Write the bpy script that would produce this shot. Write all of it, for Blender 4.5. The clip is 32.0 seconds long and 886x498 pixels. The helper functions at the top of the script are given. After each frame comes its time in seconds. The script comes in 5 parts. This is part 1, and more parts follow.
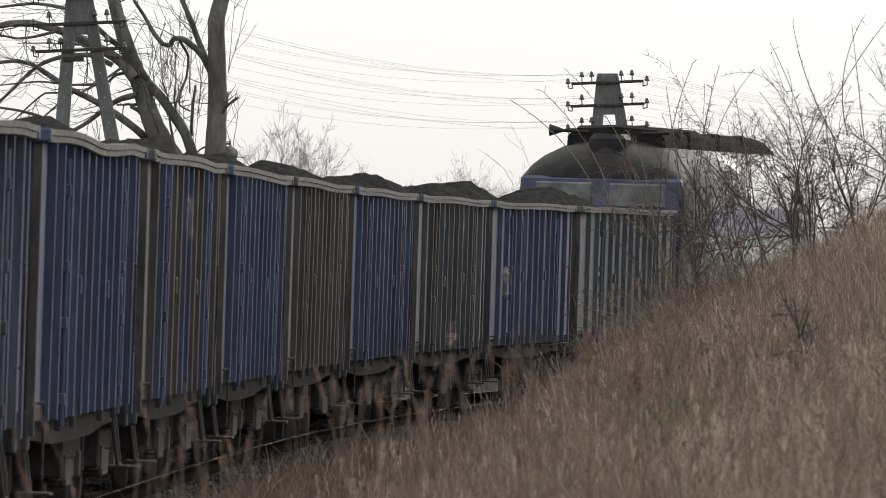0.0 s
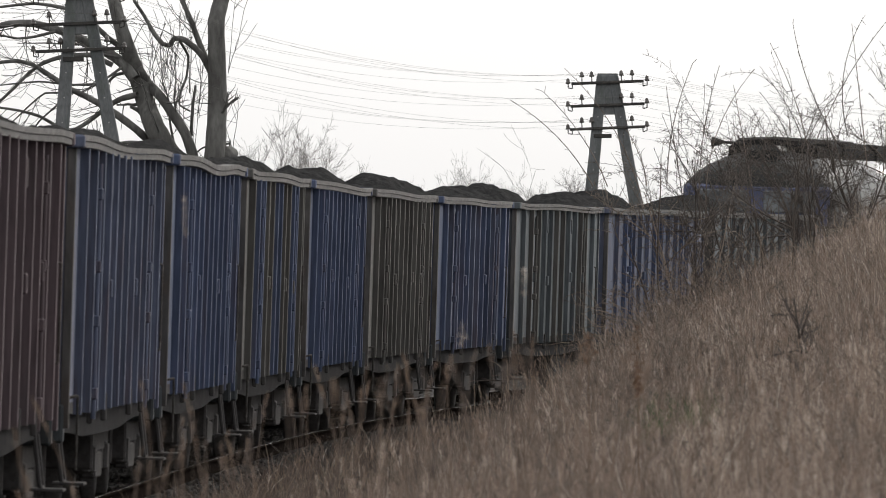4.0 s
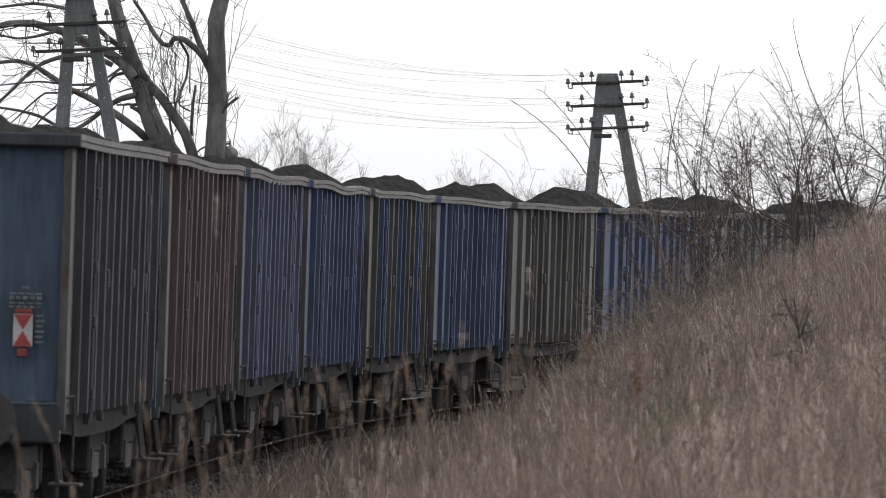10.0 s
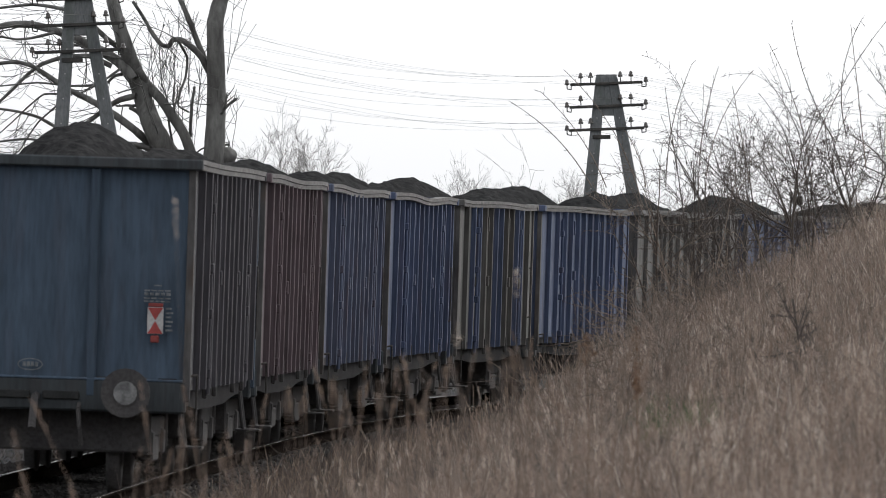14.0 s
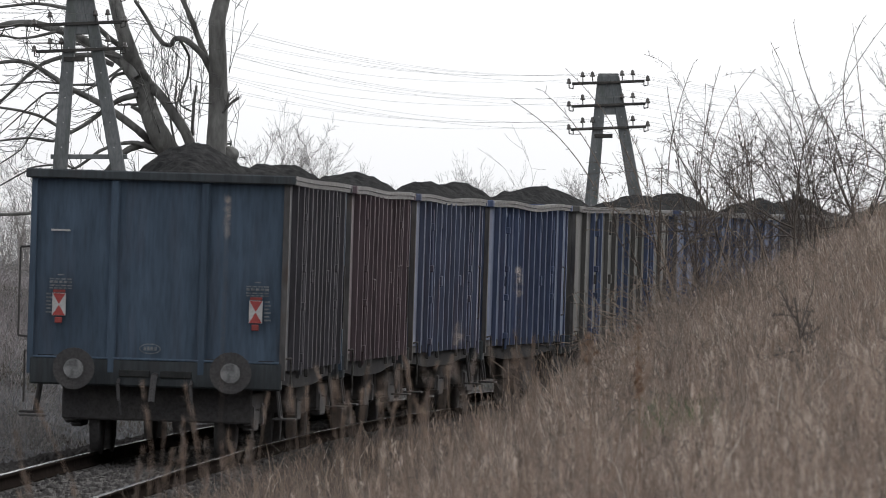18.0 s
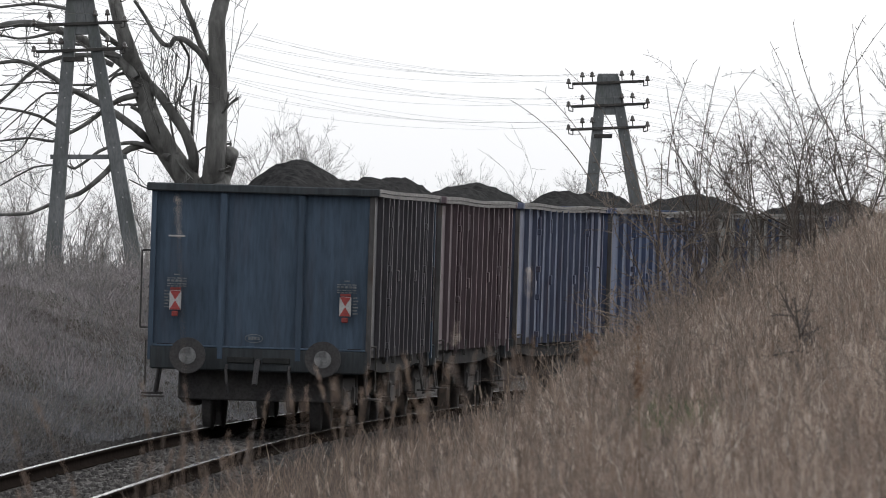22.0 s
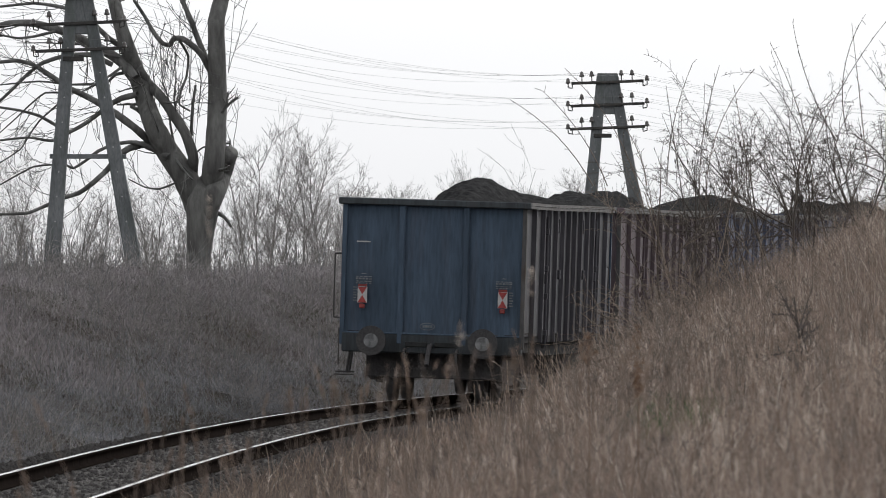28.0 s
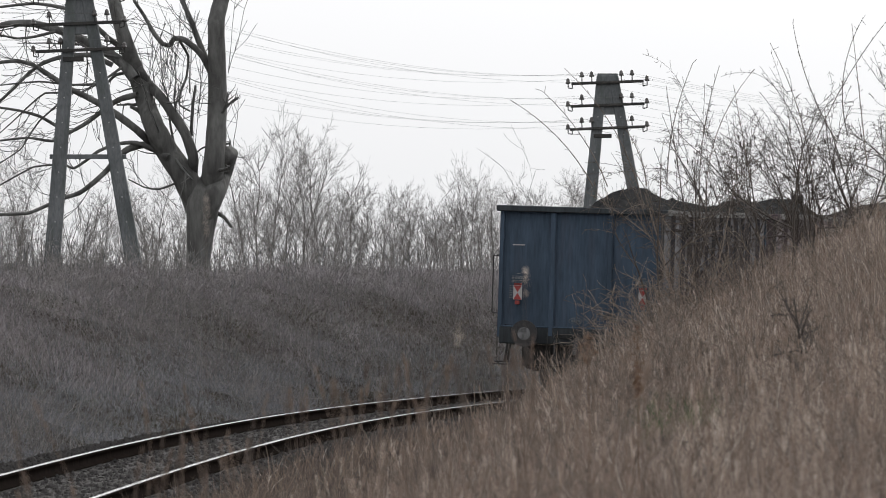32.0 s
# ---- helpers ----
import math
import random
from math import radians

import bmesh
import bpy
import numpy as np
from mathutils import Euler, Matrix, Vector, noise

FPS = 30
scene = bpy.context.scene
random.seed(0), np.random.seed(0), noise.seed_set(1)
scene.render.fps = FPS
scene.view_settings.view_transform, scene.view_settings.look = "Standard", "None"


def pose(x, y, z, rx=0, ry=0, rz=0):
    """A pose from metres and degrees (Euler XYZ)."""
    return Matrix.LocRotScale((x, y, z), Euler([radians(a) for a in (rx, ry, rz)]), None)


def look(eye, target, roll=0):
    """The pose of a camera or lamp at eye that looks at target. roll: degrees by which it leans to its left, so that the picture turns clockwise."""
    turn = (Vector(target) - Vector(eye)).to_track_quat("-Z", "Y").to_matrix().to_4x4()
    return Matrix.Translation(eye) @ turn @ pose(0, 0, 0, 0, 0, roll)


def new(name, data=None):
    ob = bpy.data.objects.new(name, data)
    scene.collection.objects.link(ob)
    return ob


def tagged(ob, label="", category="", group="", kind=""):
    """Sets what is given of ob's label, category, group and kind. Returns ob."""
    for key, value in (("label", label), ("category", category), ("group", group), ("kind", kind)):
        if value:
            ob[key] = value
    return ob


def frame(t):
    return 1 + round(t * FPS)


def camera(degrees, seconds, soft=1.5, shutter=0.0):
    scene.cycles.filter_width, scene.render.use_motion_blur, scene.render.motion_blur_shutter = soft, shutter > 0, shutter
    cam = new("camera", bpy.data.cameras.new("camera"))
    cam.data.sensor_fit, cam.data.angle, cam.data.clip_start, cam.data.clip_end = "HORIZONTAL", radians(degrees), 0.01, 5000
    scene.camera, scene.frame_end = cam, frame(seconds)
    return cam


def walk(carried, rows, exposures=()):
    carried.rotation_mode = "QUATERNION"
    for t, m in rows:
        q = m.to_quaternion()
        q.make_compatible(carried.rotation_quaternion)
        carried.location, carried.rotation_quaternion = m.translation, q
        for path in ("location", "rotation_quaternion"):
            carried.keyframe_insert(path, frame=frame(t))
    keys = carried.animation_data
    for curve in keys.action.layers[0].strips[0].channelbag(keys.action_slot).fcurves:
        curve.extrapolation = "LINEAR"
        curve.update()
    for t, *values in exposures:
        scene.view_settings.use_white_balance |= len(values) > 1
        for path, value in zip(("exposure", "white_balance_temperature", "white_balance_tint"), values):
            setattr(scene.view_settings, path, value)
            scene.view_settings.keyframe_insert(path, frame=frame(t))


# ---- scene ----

# ---- camera and its walk ----
TALL = 2.114          # lens above the rail heads
FOV = 4.745
cam = camera(FOV, 32.0, soft=0.9)
cam.data.dof.use_dof = True
cam.data.dof.focus_distance = 195.0
cam.data.dof.aperture_fstop = 16.0
SWAY = ((0.0, 0, 0), (13.0, 0, 0), (14.5, -2.5, -2.5), (16.5, 0.2, 0), (18.0, 1.6, 0), (20.0, 1.6, 0.3),
        (21.5, 0.8, 0), (22.5, 1.6, -0.6), (24.0, 3.0, -0.8), (25.5, 3.0, 0), (27.5, 0, 0.5), (32.0, 0, 0))
walk(cam, [(t, pose(0, 0, TALL, 90 + 0.1193 - b * 0.00303, 0, a * 0.00303)) for t, a, b in SWAY],
     exposures=((0.0, 0.20, 6600, 10), (6.0, 0.26, 6350, 10), (13.0, 0.29, 6200, 10), (24.0, 0.25, 6200, 10), (32.0, 0.16, 6250, 10)))

# ---- light ----
SUN_AZ, SUN_EL = 34.0, 30.0      # degrees from the view's line (to its right), above the horizon
world = bpy.data.worlds.new("hazy_sky")
scene.world = world
world.use_nodes = True
wn = world.node_tree.nodes
sky = wn.new("ShaderNodeTexSky")
sky.sky_type, sky.sun_disc = "NISHITA", False
sky.sun_elevation, sky.sun_rotation = radians(SUN_EL), radians(SUN_AZ)
sky.dust_density, sky.air_density, sky.ozone_density = 4.0, 1.0, 1.0
hazy = wn.new("ShaderNodeHueSaturation")
hazy.inputs["Saturation"].default_value = 0.15
world.node_tree.links.new(sky.outputs[0], hazy.inputs["Color"])
veil = wn.new("ShaderNodeMix")          # thin high cloud evens the sky out
veil.data_type = "RGBA"
veil.inputs[0].default_value = 0.65
veil.inputs[7].default_value = (6.6, 6.5, 6.4, 1)
world.node_tree.links.new(hazy.outputs[0], veil.inputs[6])
world.node_tree.links.new(veil.outputs[2], wn["Background"].inputs[0])
wn["Background"].inputs[1].default_value = 0.15
sun_data = bpy.data.lights.new("sun", "SUN")
sun_data.energy, sun_data.angle, sun_data.color = 1.15, radians(12.0), (1.0, 0.93, 0.84)
sun = new("sun", sun_data)
a, e = radians(SUN_AZ), radians(SUN_EL)
sun.matrix_world = look((0, 0, 50), (-math.sin(a) * math.cos(e) * 50, -math.cos(a) * math.cos(e) * 50, 50 - math.sin(e) * 50))


# ---- materials ----
def mat(name, c1, c2, scale=4.0, rough=0.8, metal=0.0, stretch=(1, 1, 1), bump=0.2, fine=40.0, stain=None, stain_amount=0.0,
        per_object=0.0, spec=0.5, coords="Object"):
    m = bpy.data.materials.new(name)
    m.use_nodes = True
    n, k = m.node_tree.nodes, m.node_tree.links
    b = n["Principled BSDF"]
    b.inputs["Roughness"].default_value, b.inputs["Metallic"].default_value = rough, metal
    b.inputs["Specular IOR Level"].default_value = spec
    tc, mp = n.new("ShaderNodeTexCoord"), n.new("ShaderNodeMapping")
    mp.inputs["Scale"].default_value = stretch
    k.new(tc.outputs[coords], mp.inputs[0])
    if per_object:
        who, far = n.new("ShaderNodeObjectInfo"), n.new("ShaderNodeVectorMath")
        far.operation = "SCALE"
        far.inputs[0].default_value = (37, 53, 71)
        k.new(who.outputs["Random"], far.inputs["Scale"])
        k.new(far.outputs[0], mp.inputs["Location"])
    big, small = n.new("ShaderNodeTexNoise"), n.new("ShaderNodeTexNoise")
    big.inputs["Scale"].default_value, small.inputs["Scale"].default_value = scale, fine
    big.inputs["Detail"].default_value = small.inputs["Detail"].default_value = 5.0
    for t in (big, small):
        k.new(mp.outputs[0], t.inputs["Vector"])
    ramp = n.new("ShaderNodeValToRGB")
    ramp.color_ramp.elements[0].position, ramp.color_ramp.elements[1].position = 0.33, 0.67
    ramp.color_ramp.elements[0].color, ramp.color_ramp.elements[1].color = (*c1, 1), (*c2, 1)
    k.new(big.outputs[0], ramp.inputs[0])
    colour = ramp.outputs[0]
    grain = n.new("ShaderNodeMix")
    grain.data_type, grain.blend_type = "RGBA", "MULTIPLY"
    grain.inputs[0].default_value = 0.6
    gr = n.new("ShaderNodeValToRGB")
    gr.color_ramp.elements[0].position, gr.color_ramp.elements[1].position = 0.3, 0.6
    gr.color_ramp.elements[0].color = (0.55, 0.55, 0.55, 1)
    k.new(small.outputs[0], gr.inputs[0])
    k.new(colour, grain.inputs[6])
    k.new(gr.outputs[0], grain.inputs[7])
    colour = grain.outputs[2]
    if stain:
        st = n.new("ShaderNodeTexNoise")
        st.inputs["Scale"].default_value, st.inputs["Detail"].default_value = scale * 1.7, 8.0
        off = n.new("ShaderNodeMapping")
        off.inputs["Location"].default_value = (7, 3, 5)
        k.new(mp.outputs[0], off.inputs[0])
        k.new(off.outputs[0], st.inputs["Vector"])
        sr = n.new("ShaderNodeValToRGB")
        sr.color_ramp.elements[0].position, sr.color_ramp.elements[1].position = 0.52, 0.66
        sr.color_ramp.elements[1].color = (stain_amount,) * 3 + (1,)
        k.new(st.outputs[0], sr.inputs[0])
        mx = n.new("ShaderNodeMix")
        mx.data_type = "RGBA"
        mx.inputs[7].default_value = (*stain, 1)
        k.new(sr.outputs[0], mx.inputs[0])
        k.new(colour, mx.inputs[6])
        colour = mx.outputs[2]
    if per_object:
        oi, hs, mr = n.new("ShaderNodeObjectInfo"), n.new("ShaderNodeHueSaturation"), n.new("ShaderNodeMapRange")
        mr.inputs[3].default_value, mr.inputs[4].default_value = 1 - per_object, 1 + per_object
        k.new(oi.outputs["Random"], mr.inputs[0])
        k.new(mr.outputs[0], hs.inputs["Value"])
        k.new(colour, hs.inputs["Color"])
        colour = hs.outputs[0]
    k.new(colour, b.inputs["Base Color"])
    if bump:
        bp = n.new("ShaderNodeBump")
        bp.inputs["Strength"].default_value, bp.inputs["Distance"].default_value = bump, 0.02
        k.new(small.outputs[0], bp.inputs["Height"])
        k.new(bp.outputs[0], b.inputs["Normal"])
    return m


def blade_mat(name, ramp_colours, translucent=0.35, rough=0.6):
    """Grass and twigs whose colour comes from each blade's own tint."""
    m = bpy.data.materials.new(name)
    m.use_nodes = True
    n, k = m.node_tree.nodes, m.node_tree.links
    b = n["Principled BSDF"]
    b.inputs["Roughness"].default_value = rough
    at = n.new("ShaderNodeAttribute")
    at.attribute_name = "tint"
    ramp = n.new("ShaderNodeValToRGB")
    els = ramp.color_ramp.elements
    while len(els) < len(ramp_colours):
        els.new(0.5)
    for i, c in enumerate(ramp_colours):
        els[i].position, els[i].color = i / (len(ramp_colours) - 1), (*c, 1)
    k.new(at.outputs["Fac"], ramp.inputs[0])
    k.new(ramp.outputs[0], b.inputs["Base Color"])
    tr, mx = n.new("ShaderNodeBsdfTranslucent"), n.new("ShaderNodeMixShader")
    k.new(ramp.outputs[0], tr.inputs["Color"])
    mx.inputs[0].default_value = translucent
    k.new(b.outputs[0], mx.inputs[1])
    k.new(tr.outputs[0], mx.inputs[2])
    k.new(mx.outputs[0], n["Material Output"].inputs["Surface"])
    return m


GRIME = (0.055, 0.050, 0.052)
RUST = (0.10, 0.045, 0.025)


def paint(name, c, rough=0.7, stain=RUST, amount=0.7):
    d = tuple(v * 0.68 for v in c)
    return mat(name, d, c, scale=2.4, rough=rough, spec=0.18, stretch=(1.6, 1.6, 0.22), bump=0.25, fine=14.0, stain=stain, stain_amount=amount * 0.45, per_object=0.12)


PAINTS = {
    "steel_blue": paint("steel_blue_paint", (0.111, 0.129, 0.190)),
    "bright_blue": paint("bright_blue_paint", (0.088, 0.114, 0.192), amount=0.4),
    "brown": paint("brown_paint", (0.126, 0.097, 0.107), stain=GRIME),
    "olive": paint("olive_grey_paint", (0.127, 0.124, 0.118), stain=GRIME),
    "slate": paint("slate_paint", (0.127, 0.145, 0.158), stain=GRIME),
    "end_blue": paint("faded_blue_paint", (0.076, 0.108, 0.152), amount=0.18),
    "grime": paint("grimy_blue_grey_paint", (0.058, 0.066, 0.072), stain=GRIME),
    "dusk": paint("dark_brown_blue_paint", (0.090, 0.087, 0.098), stain=GRIME),
}
RIM = mat("worn_grey_rim", (0.050, 0.047, 0.045), (0.130, 0.122, 0.115), scale=3.0, rough=0.55, spec=0.2, stretch=(1, 1, 3), bump=0.4, fine=14, stain=(0.043, 0.035, 0.030), stain_amount=0.8)
# worn, stained post paint with the sunlit strip's paleness painted in
POST = mat("dusty_worn_post_paint", (0.062, 0.061, 0.064), (0.118, 0.112, 0.108), scale=2.2, rough=0.8, spec=0.15, stretch=(1.5, 1.5, 0.5), bump=0.3, fine=12, stain=(0.075, 0.055, 0.045), stain_amount=0.6, per_object=0.15)
UNDER = mat("grimy_underframe", (0.060, 0.058, 0.060), (0.084, 0.080, 0.079), scale=3.0, rough=0.85, bump=0.3, fine=30, spec=0.1)
# darker copy of the underframe: shade below the body put into the colour
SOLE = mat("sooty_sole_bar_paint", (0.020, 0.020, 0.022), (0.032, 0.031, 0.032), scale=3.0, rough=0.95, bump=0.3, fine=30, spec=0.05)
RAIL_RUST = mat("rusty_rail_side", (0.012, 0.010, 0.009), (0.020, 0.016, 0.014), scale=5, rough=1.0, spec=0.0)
RAIL_TOP = mat("polished_rail_head", (0.55, 0.54, 0.53), (0.75, 0.74, 0.73), scale=5, rough=0.15, metal=1.0, bump=0.05)
SLEEPER = mat("weathered_sleeper_concrete", (0.046, 0.042, 0.039), (0.080, 0.073, 0.067), scale=5, rough=0.9, per_object=0.2)
BALLAST = mat("grey_ballast", (0.044, 0.042, 0.042), (0.074, 0.070, 0.068), scale=14, rough=0.95, spec=0.05, bump=0.8, fine=45, stain=(0.021, 0.017, 0.013), stain_amount=0.6)
COAL = mat("black_coal", (0.018, 0.018, 0.019), (0.040, 0.040, 0.040), scale=9, rough=1.0, bump=0.8, fine=22, spec=0.02)
SOIL = mat("dry_soil_and_thatch", (0.032, 0.029, 0.026), (0.066, 0.058, 0.050), scale=0.9, rough=1.0, spec=0.0, bump=0.8, fine=18, stain=(0.027, 0.034, 0.020), stain_amount=0.5)
CONCRETE = mat("weathered_concrete", (0.115, 0.124, 0.127), (0.207, 0.216, 0.221), scale=2.2, rough=0.9, stretch=(1, 1, 0.4), bump=0.4, fine=22, stain=(0.086, 0.100, 0.090), stain_amount=0.6)
IRON = mat("dark_iron", (0.039, 0.039, 0.039), (0.078, 0.072, 0.065), scale=8, rough=0.6, metal=0.5)
PORCELAIN = mat("brown_glazed_porcelain", (0.054, 0.045, 0.041), (0.135, 0.126, 0.117), scale=8, rough=0.2, bump=0)
BARK = mat("furrowed_grey_bark", (0.089, 0.086, 0.082), (0.180, 0.178, 0.168), scale=5, rough=0.95, stretch=(1, 1, 0.25), bump=1.0, fine=14)
TWIG = blade_mat("bare_twigs", ((0.057, 0.046, 0.038), (0.132, 0.104, 0.085), (0.321, 0.246, 0.189)), 0.0, 0.7)
# distant twigs: the paling of haze is mixed into their colour
HAZED_TWIG = blade_mat("far_bare_twigs", ((0.111, 0.104, 0.100), (0.195, 0.182, 0.173), (0.299, 0.276, 0.260)), 0.0, 0.8)
STRAW = blade_mat("dry_straw", ((0.084, 0.066, 0.056), (0.222, 0.164, 0.128), (0.390, 0.304, 0.246), (0.720, 0.640, 0.560)), 0.38)
FADED_RED = mat("faded_red_paint", (0.166, 0.021, 0.018), (0.270, 0.037, 0.031), scale=5, rough=0.5, bump=0)
PALE = mat("worn_buffer_steel", (0.08, 0.082, 0.083), (0.24, 0.24, 0.24), scale=9, rough=0.5, metal=0.3)
DULL = blade_mat("dull_dead_grass", ((0.104, 0.105, 0.112), (0.134, 0.136, 0.146), (0.166, 0.168, 0.180), (0.235, 0.238, 0.254)), 0.3)
DULL_BROWN = blade_mat("dull_brown_dead_grass", ((0.126, 0.115, 0.118), (0.172, 0.156, 0.160), (0.222, 0.200, 0.204), (0.310, 0.290, 0.294)), 0.3)
RED = mat("red_reflector", (0.26, 0.030, 0.028), (0.36, 0.045, 0.040), scale=5, rough=0.45, bump=0)
WHITE = mat("white_reflector", (0.360, 0.355, 0.350), (0.460, 0.455, 0.450), scale=5, rough=0.45, bump=0)
LETTER = mat("faded_white_lettering", (0.088, 0.103, 0.118), (0.191, 0.199, 0.206), scale=20, rough=0.7, bump=0)
GLASS = mat("dusty_cab_glass", (0.10, 0.11, 0.12), (0.22, 0.23, 0.24), scale=3, rough=0.12, bump=0.02)
BLACK = mat("black_roof_paint", (0.022, 0.023, 0.023), (0.045, 0.046, 0.046), scale=3, rough=0.6, bump=0.1, spec=0.15)
SOOT = mat("sooty_roof_hatch_paint", (0.020, 0.020, 0.021), (0.040, 0.039, 0.038), scale=3, rough=0.95, bump=0.2, spec=0.03)
GREYSIDE = mat("light_grey_loco_paint", (0.42, 0.42, 0.41), (0.60, 0.60, 0.58), scale=2, rough=0.22, bump=0.1, stain=(0.163, 0.154, 0.146), stain_amount=0.5)
LOCOBLUE = mat("violet_blue_loco_paint", (0.056, 0.067, 0.131), (0.101, 0.112, 0.200), scale=2, rough=0.4, bump=0.1)
GREEN = mat("green_band_paint", (0.10, 0.19, 0.12), (0.15, 0.25, 0.17), scale=3, rough=0.45, bump=0.05)

DOCK = blade_mat("rust_brown_seed_heads", ((0.10, 0.06, 0.036), (0.17, 0.10, 0.06), (0.25, 0.16, 0.105)), 0.3)
LEAF = blade_mat("green_weed_leaves", ((0.04, 0.07, 0.02), (0.07, 0.11, 0.035), (0.11, 0.14, 0.06)), 0.35)

# ---- the line of the track ----
# heading (from +y, clockwise) and place along the track, s metres from the point abreast of the rear end at 16 s
CANT = 0.0311
_S = np.arange(-160.0, 420.0, 0.25)
_c = np.clip(_S, -22.0, 61.0)
_k = 0.00033541 + 2.39239e-5 * _c + 3.8999e-7 * _c ** 2 / 2
_k[_S < -22] = 0.0
_i0 = int(round(160 / 0.25))
_h = np.concatenate(([0], np.cumsum((_k[1:] + _k[:-1]) / 2 * 0.25)))
_h = _h - _h[_i0] + 0.0324804
_x = np.concatenate(([0], np.cumsum((np.sin(_h[1:]) + np.sin(_h[:-1])) / 2 * 0.25)))
_y = np.concatenate(([0], np.cumsum((np.cos(_h[1:]) + np.cos(_h[:-1])) / 2 * 0.25)))
_x, _y = _x - _x[_i0] - 3.69335, _y - _y[_i0] + 112.8668


def track(s):
    return np.interp(s, _S, _x), np.interp(s, _S, _y), np.interp(s, _S, _h)


def lateral(x, y):
    """How far each place lies to the right of the track, and the place s abreast of it."""
    x, y = np.asarray(x, float).ravel(), np.asarray(y, float).ravel()
    u, best = np.zeros(len(x)), np.zeros(len(x))
    cx, cy, ch, cs = _x[::6], _y[::6], _h[::6], _S[::6]
    for i in range(0, len(x), 4000):
        dx, dy = x[i:i + 4000, None] - cx, y[i:i + 4000, None] - cy
        j = np.argmin(dx * dx + dy * dy, axis=1)
        r = np.arange(len(j))
        u[i:i + 4000] = dx[r, j] * np.cos(ch[j]) - dy[r, j] * np.sin(ch[j])
        best[i:i + 4000] = cs[j]
        far = np.abs(u[i:i + 4000]) > 60
        u[i:i + 4000][far] = np.sign(u[i:i + 4000][far]) * 60
    return u, best


def ease(a, b, v):
    t = np.clip((v - a) / (b - a), 0, 1)
    return t * t * (3 - 2 * t)


_G = np.random.default_rng(3).random((257, 257))


def blotch(x, y, scale, shift=0.0):
    """Smooth random patches, 0 to 1, of about that size in metres."""
    a, b = np.asarray(x) / scale + 31.7 + shift, np.asarray(y) / scale + 17.3 + shift * 1.7
    i, j = np.floor(a).astype(int), np.floor(b).astype(int)
    f, g = a - i, b - j
    f, g = f * f * (3 - 2 * f), g * g * (3 - 2 * g)
    i, j = i % 256, j % 256
    return (_G[i, j] * (1 - f) + _G[i + 1, j] * f) * (1 - g) + (_G[i, j + 1] * (1 - f) + _G[i + 1, j + 1] * f) * g


def bumps(x, y):
    y = np.asarray(y) * 0.35
    return 0.24 * (blotch(x, y, 2.1) - 0.5) + 0.16 * (blotch(x, y, 0.8, 5) - 0.5) + 0.2 * (blotch(x, y, 7.0, 9) - 0.5)


def ground(x, y):
    """Height of the ground over the rail heads."""
    u, s = lateral(x, y)
    x, y = np.asarray(x, float).ravel(), np.asarray(y, float).ravel()
    bed = np.where(np.abs(u) < 1.75, -0.2 - u * CANT, -0.2 - np.clip((np.abs(u) - 1.75) / 1.2, 0, 1) * 0.45)
    steep = 0.19 + 0.09 * ease(28, 60, y) + 0.26 * ease(100, 148, y)
    right = np.minimum(-0.68 + (u - 2.1) * steep * (0.72 + 0.28 * ease(2.5, 5.5, u)), 2.75 + 0.06 * (u - 9))
    left = 2.6 * ease(0.0, 8.5, -u - 2.9) ** 0.9
    z = np.where(u > 2.0, np.maximum(bed - 0.03, right), bed) + np.where(u < -2.9, left, 0)
    rough = ease(2.4, 4.5, np.abs(u))
    near = 1 - ease(200, 900, np.hypot(x, y))
    return z + bumps(x, y) * rough * near


# ---- mesh helpers ----
def part(name, bm, material, parent=None, label="", smooth=False):
    me = bpy.data.meshes.new(name)
    bm.to_mesh(me)
    bm.free()
    for f in me.polygons:
        f.use_smooth = smooth
    me.materials.append(material)
    ob = new(name, me)
    ob.parent = parent
    if label:
        ob["label"] = label
    return ob


def again(ob, parent, m=None, material=None):
    """Another piece on the same mesh."""
    o = new(ob.name.split(".")[0], ob.data)
    o.parent = parent
    o.matrix_basis = ob.matrix_basis if m is None else m
    if material:
        o.material_slots[0].link = "OBJECT"
        o.material_slots[0].material = material
    return o


def empty(name):
    ob = new(name)
    ob.empty_display_size = 0.3
    return ob


def box(bm, x0, x1, y0, y1, z0, z1, bevel=0.0):
    vs = [bm.verts.new(v) for v in ((x0, y0, z0), (x1, y0, z0), (x1, y1, z0), (x0, y1, z0), (x0, y0, z1), (x1, y0, z1), (x1, y1, z1), (x0, y1, z1))]
    fs = [bm.faces.new([vs[i] for i in q]) for q in ((3, 2, 1, 0), (4, 5, 6, 7), (0, 1, 5, 4), (1, 2, 6, 5), (2, 3, 7, 6), (3, 0, 4, 7))]
    if bevel:
        es = {e for f in fs for e in f.edges}
        bmesh.ops.bevel(bm, geom=list(es), offset=bevel, segments=1, affect="EDGES")
    return bm


def boxed(*a, bevel=0.0):
    return box(bmesh.new(), *a, bevel=bevel)


def rod(bm, p, q, r, n=8, r2=None):
    p, q = Vector(p), Vector(q)
    m = Matrix.Translation((p + q) / 2) @ (q - p).to_track_quat("Z", "Y").to_matrix().to_4x4()
    bmesh.ops.create_cone(bm, cap_ends=True, segments=n, radius1=r, radius2=r if r2 is None else r2, depth=(q - p).length, matrix=m)
    return bm


def rods(points, r, n=6):
    bm = bmesh.new()
    for p, q in zip(points, points[1:]):
        rod(bm, p, q, r, n)
    return bm


